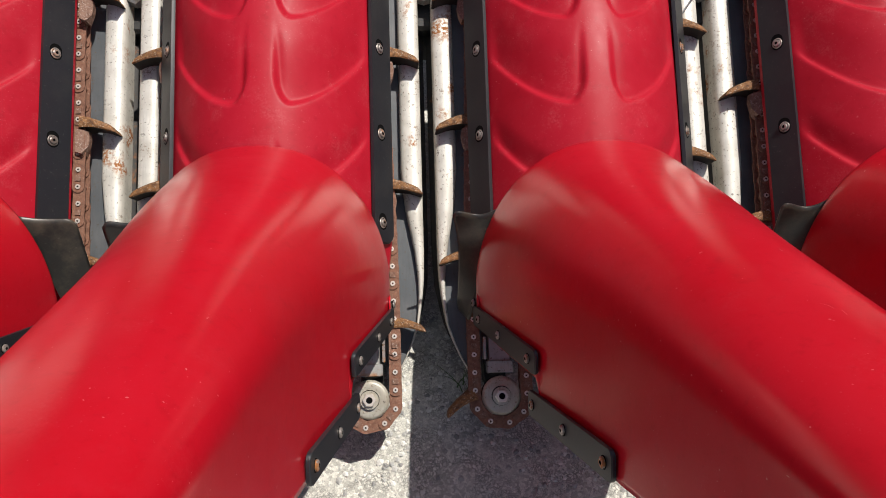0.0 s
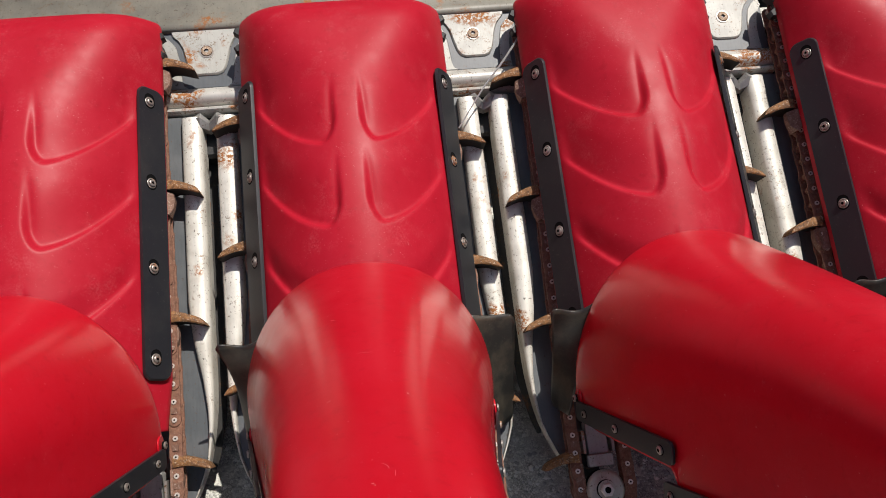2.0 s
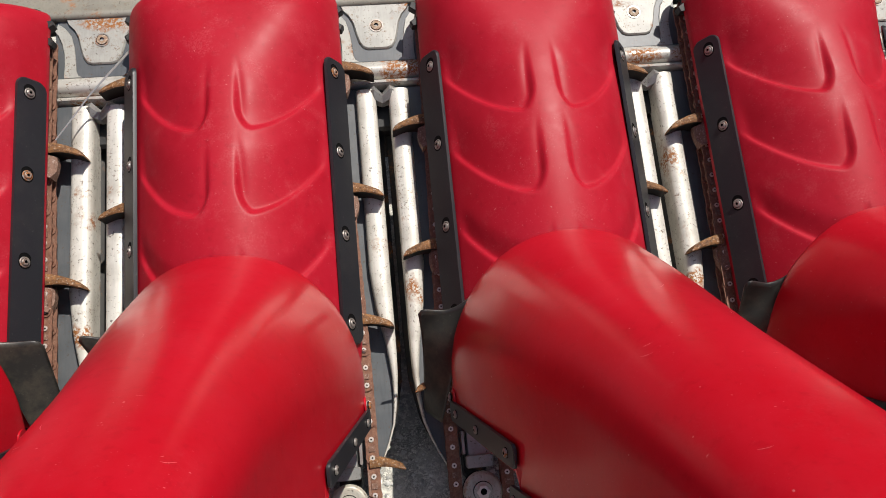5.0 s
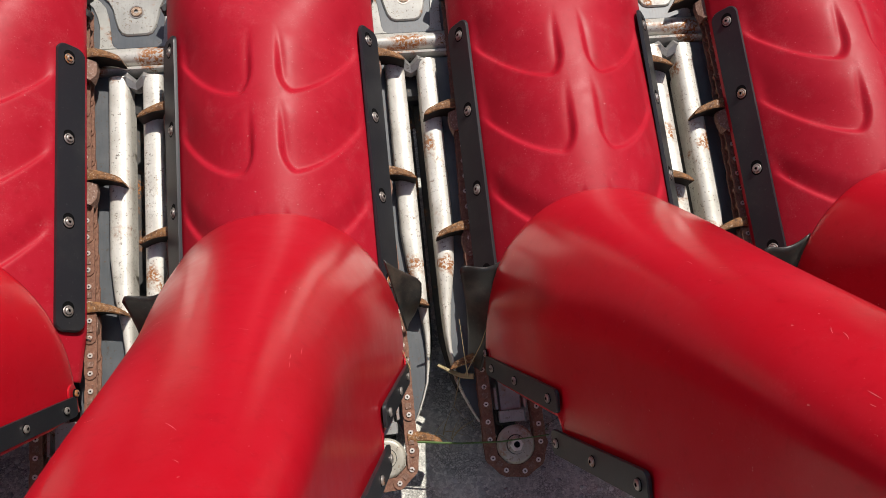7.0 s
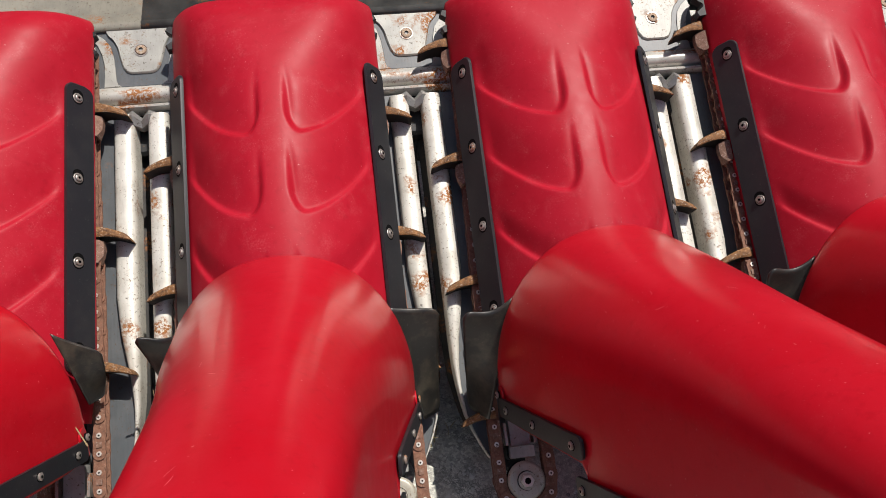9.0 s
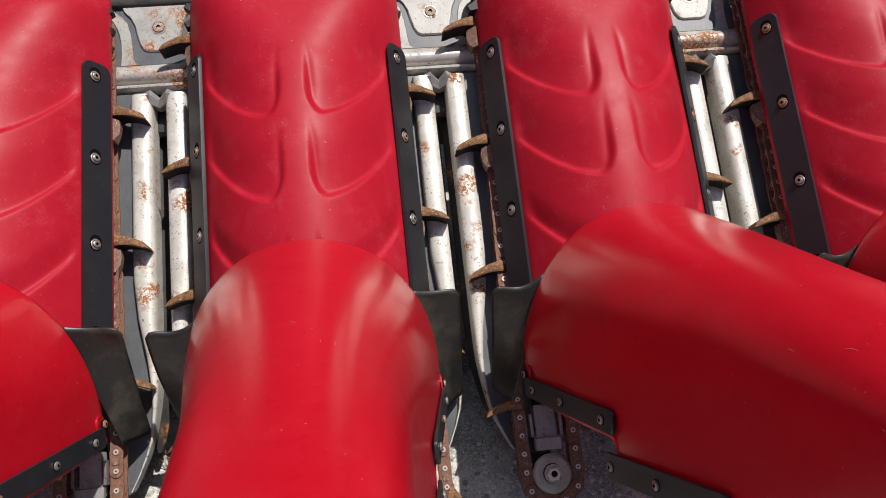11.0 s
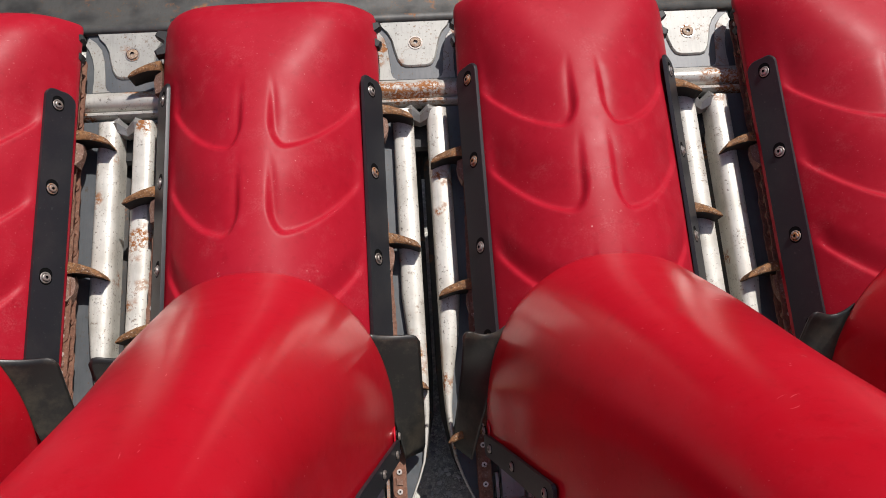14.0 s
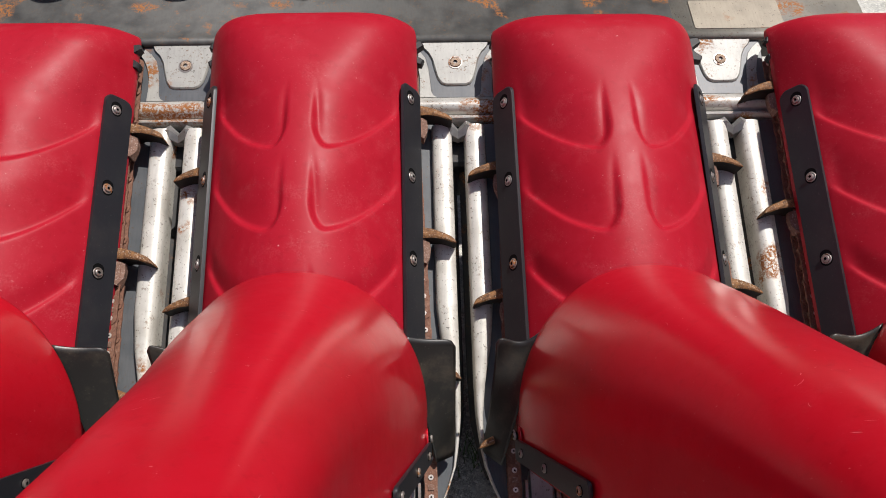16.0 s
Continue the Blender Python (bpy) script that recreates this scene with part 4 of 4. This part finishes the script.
for pts in (((0.06, -0.90, -0.08), (0.05, -0.84, -0.02), (0.045, -0.76, 0.0)), ((0.05, -0.90, -0.09), (0.09, -0.83, 0.01), (0.115, -0.77, 0.05)), ((0.04, -0.90, -0.09), (0.02, -0.97, -0.12), (0.07, -1.03, -0.14))):
    straw("dry_grass", "thin dry grass blade", [at_deck(3, *p) for p in pts], 0.0016, STRAW)
straw("grass_blade", "long green grass blade lying over the idler wheel", [at_deck(3, x, y, z) for x, y, z in ((-0.09, -1.045, -0.06), (0.02, -1.06, -0.045), (0.12, -1.066, -0.035), (0.24, -1.062, -0.04))], 0.003, GRASS)
for pts in (((-0.089, -0.874, 0.045), (-0.105, -0.83, 0.075), (-0.121, -0.788, 0.10)), ((-0.090, -0.870, 0.045), (-0.12, -0.858, 0.075), (-0.152, -0.85, 0.10))):
    straw("dry_stalk", "thin pale dry stalk caught beside the snout's pivot", [at_deck(3, *p) for p in pts], 0.0018, STRAW)
tuft_rnd = random.Random(4)


def grass_tuft(x, y, count, size, mat):
    v, f = [], []
    for _ in range(count):
        a, lean, h = tuft_rnd.uniform(0, 6.28), tuft_rnd.uniform(0.2, 0.9), size * tuft_rnd.uniform(0.5, 1.1)
        bx, by = tuft_rnd.gauss(0, 0.02), tuft_rnd.gauss(0, 0.02)
        w = 0.0022
        b = len(v)
        for k in range(4):
            t = k / 3
            px, py, pz = bx + math.cos(a) * lean * h * t * t, by + math.sin(a) * lean * h * t * t, h * t * (1 - 0.3 * t * lean)
            ww = w * (1 - 0.85 * t)
            v += [(px - math.sin(a) * ww, py + math.cos(a) * ww, pz), (px + math.sin(a) * ww, py - math.cos(a) * ww, pz)]
        f += [(b + 2 * k, b + 2 * k + 1, b + 2 * k + 3, b + 2 * k + 2) for k in range(3)]
    ob = new("grass_tuft", mesh_of("grass_tuft", v, f, mat, 0))
    ob.matrix_basis = pose(x, y, 0.0)
    return tagged(ob, "small tuft of grass growing through the gravel", "grass", kind="stuff")


for k, dx, y, n, size, mat in ((0, 0.08, -0.83, 10, 0.10, GRASS), (3, 0.2, -0.85, 22, 0.12, GRASS), (3, 0.0, -0.80, 12, 0.12, STRAW), (7, 0.03, -0.62, 26, 0.09, GRASS), (4, -0.05, -0.7, 10, 0.08, STRAW)):
    grass_tuft(k * ROW + dx, y, n, size, mat)


def gravel():
    rnd = random.Random(9)
    v, f = [], []
    shape = [(1, 0, 0.2), (0.4, 0.9, 0.1), (-0.7, 0.6, 0.2), (-0.9, -0.4, 0.1), (0.1, -1, 0.2), (0.1, 0.05, 0.75)]
    for _ in range(42000):
        x, y = rnd.uniform(X0, X1), rnd.uniform(-1.4, -0.4)
        if noise.noise((x * 3.0, y * 3.0, 3.0)) < rnd.uniform(-0.5, 0.25):
            continue
        r = 0.0022 + 0.0068 * rnd.random() ** 2.4
        a = rnd.uniform(0, 6.28)
        b = len(v)
        for px, py, pz in shape:
            px, py = px * rnd.uniform(0.7, 1.3), py * rnd.uniform(0.7, 1.3)
            v.append((x + r * (px * math.cos(a) - py * math.sin(a)), y + r * (px * math.sin(a) + py * math.cos(a)), r * pz + 0.001))
        f += [(b, b + 1, b + 5), (b + 1, b + 2, b + 5), (b + 2, b + 3, b + 5), (b + 3, b + 4, b + 5), (b + 4, b, b + 5)]
    me = bpy.data.meshes.new("gravel")
    me.from_pydata(v, [], f)
    m, nt, b = material("gravel_stone", (0.3, 0.3, 0.28), 0.85)
    geo = nt.nodes.new("ShaderNodeNewGeometry")
    nt.links.new(mix(nt, geo.outputs["Random Per Island"], (0.26, 0.26, 0.25), (0.78, 0.77, 0.72)), b.inputs["Base Color"])
    me.materials.append(m)
    return me


tagged(new("gravel", gravel()), "loose grey stone chippings on the yard", "gravel", kind="stuff")
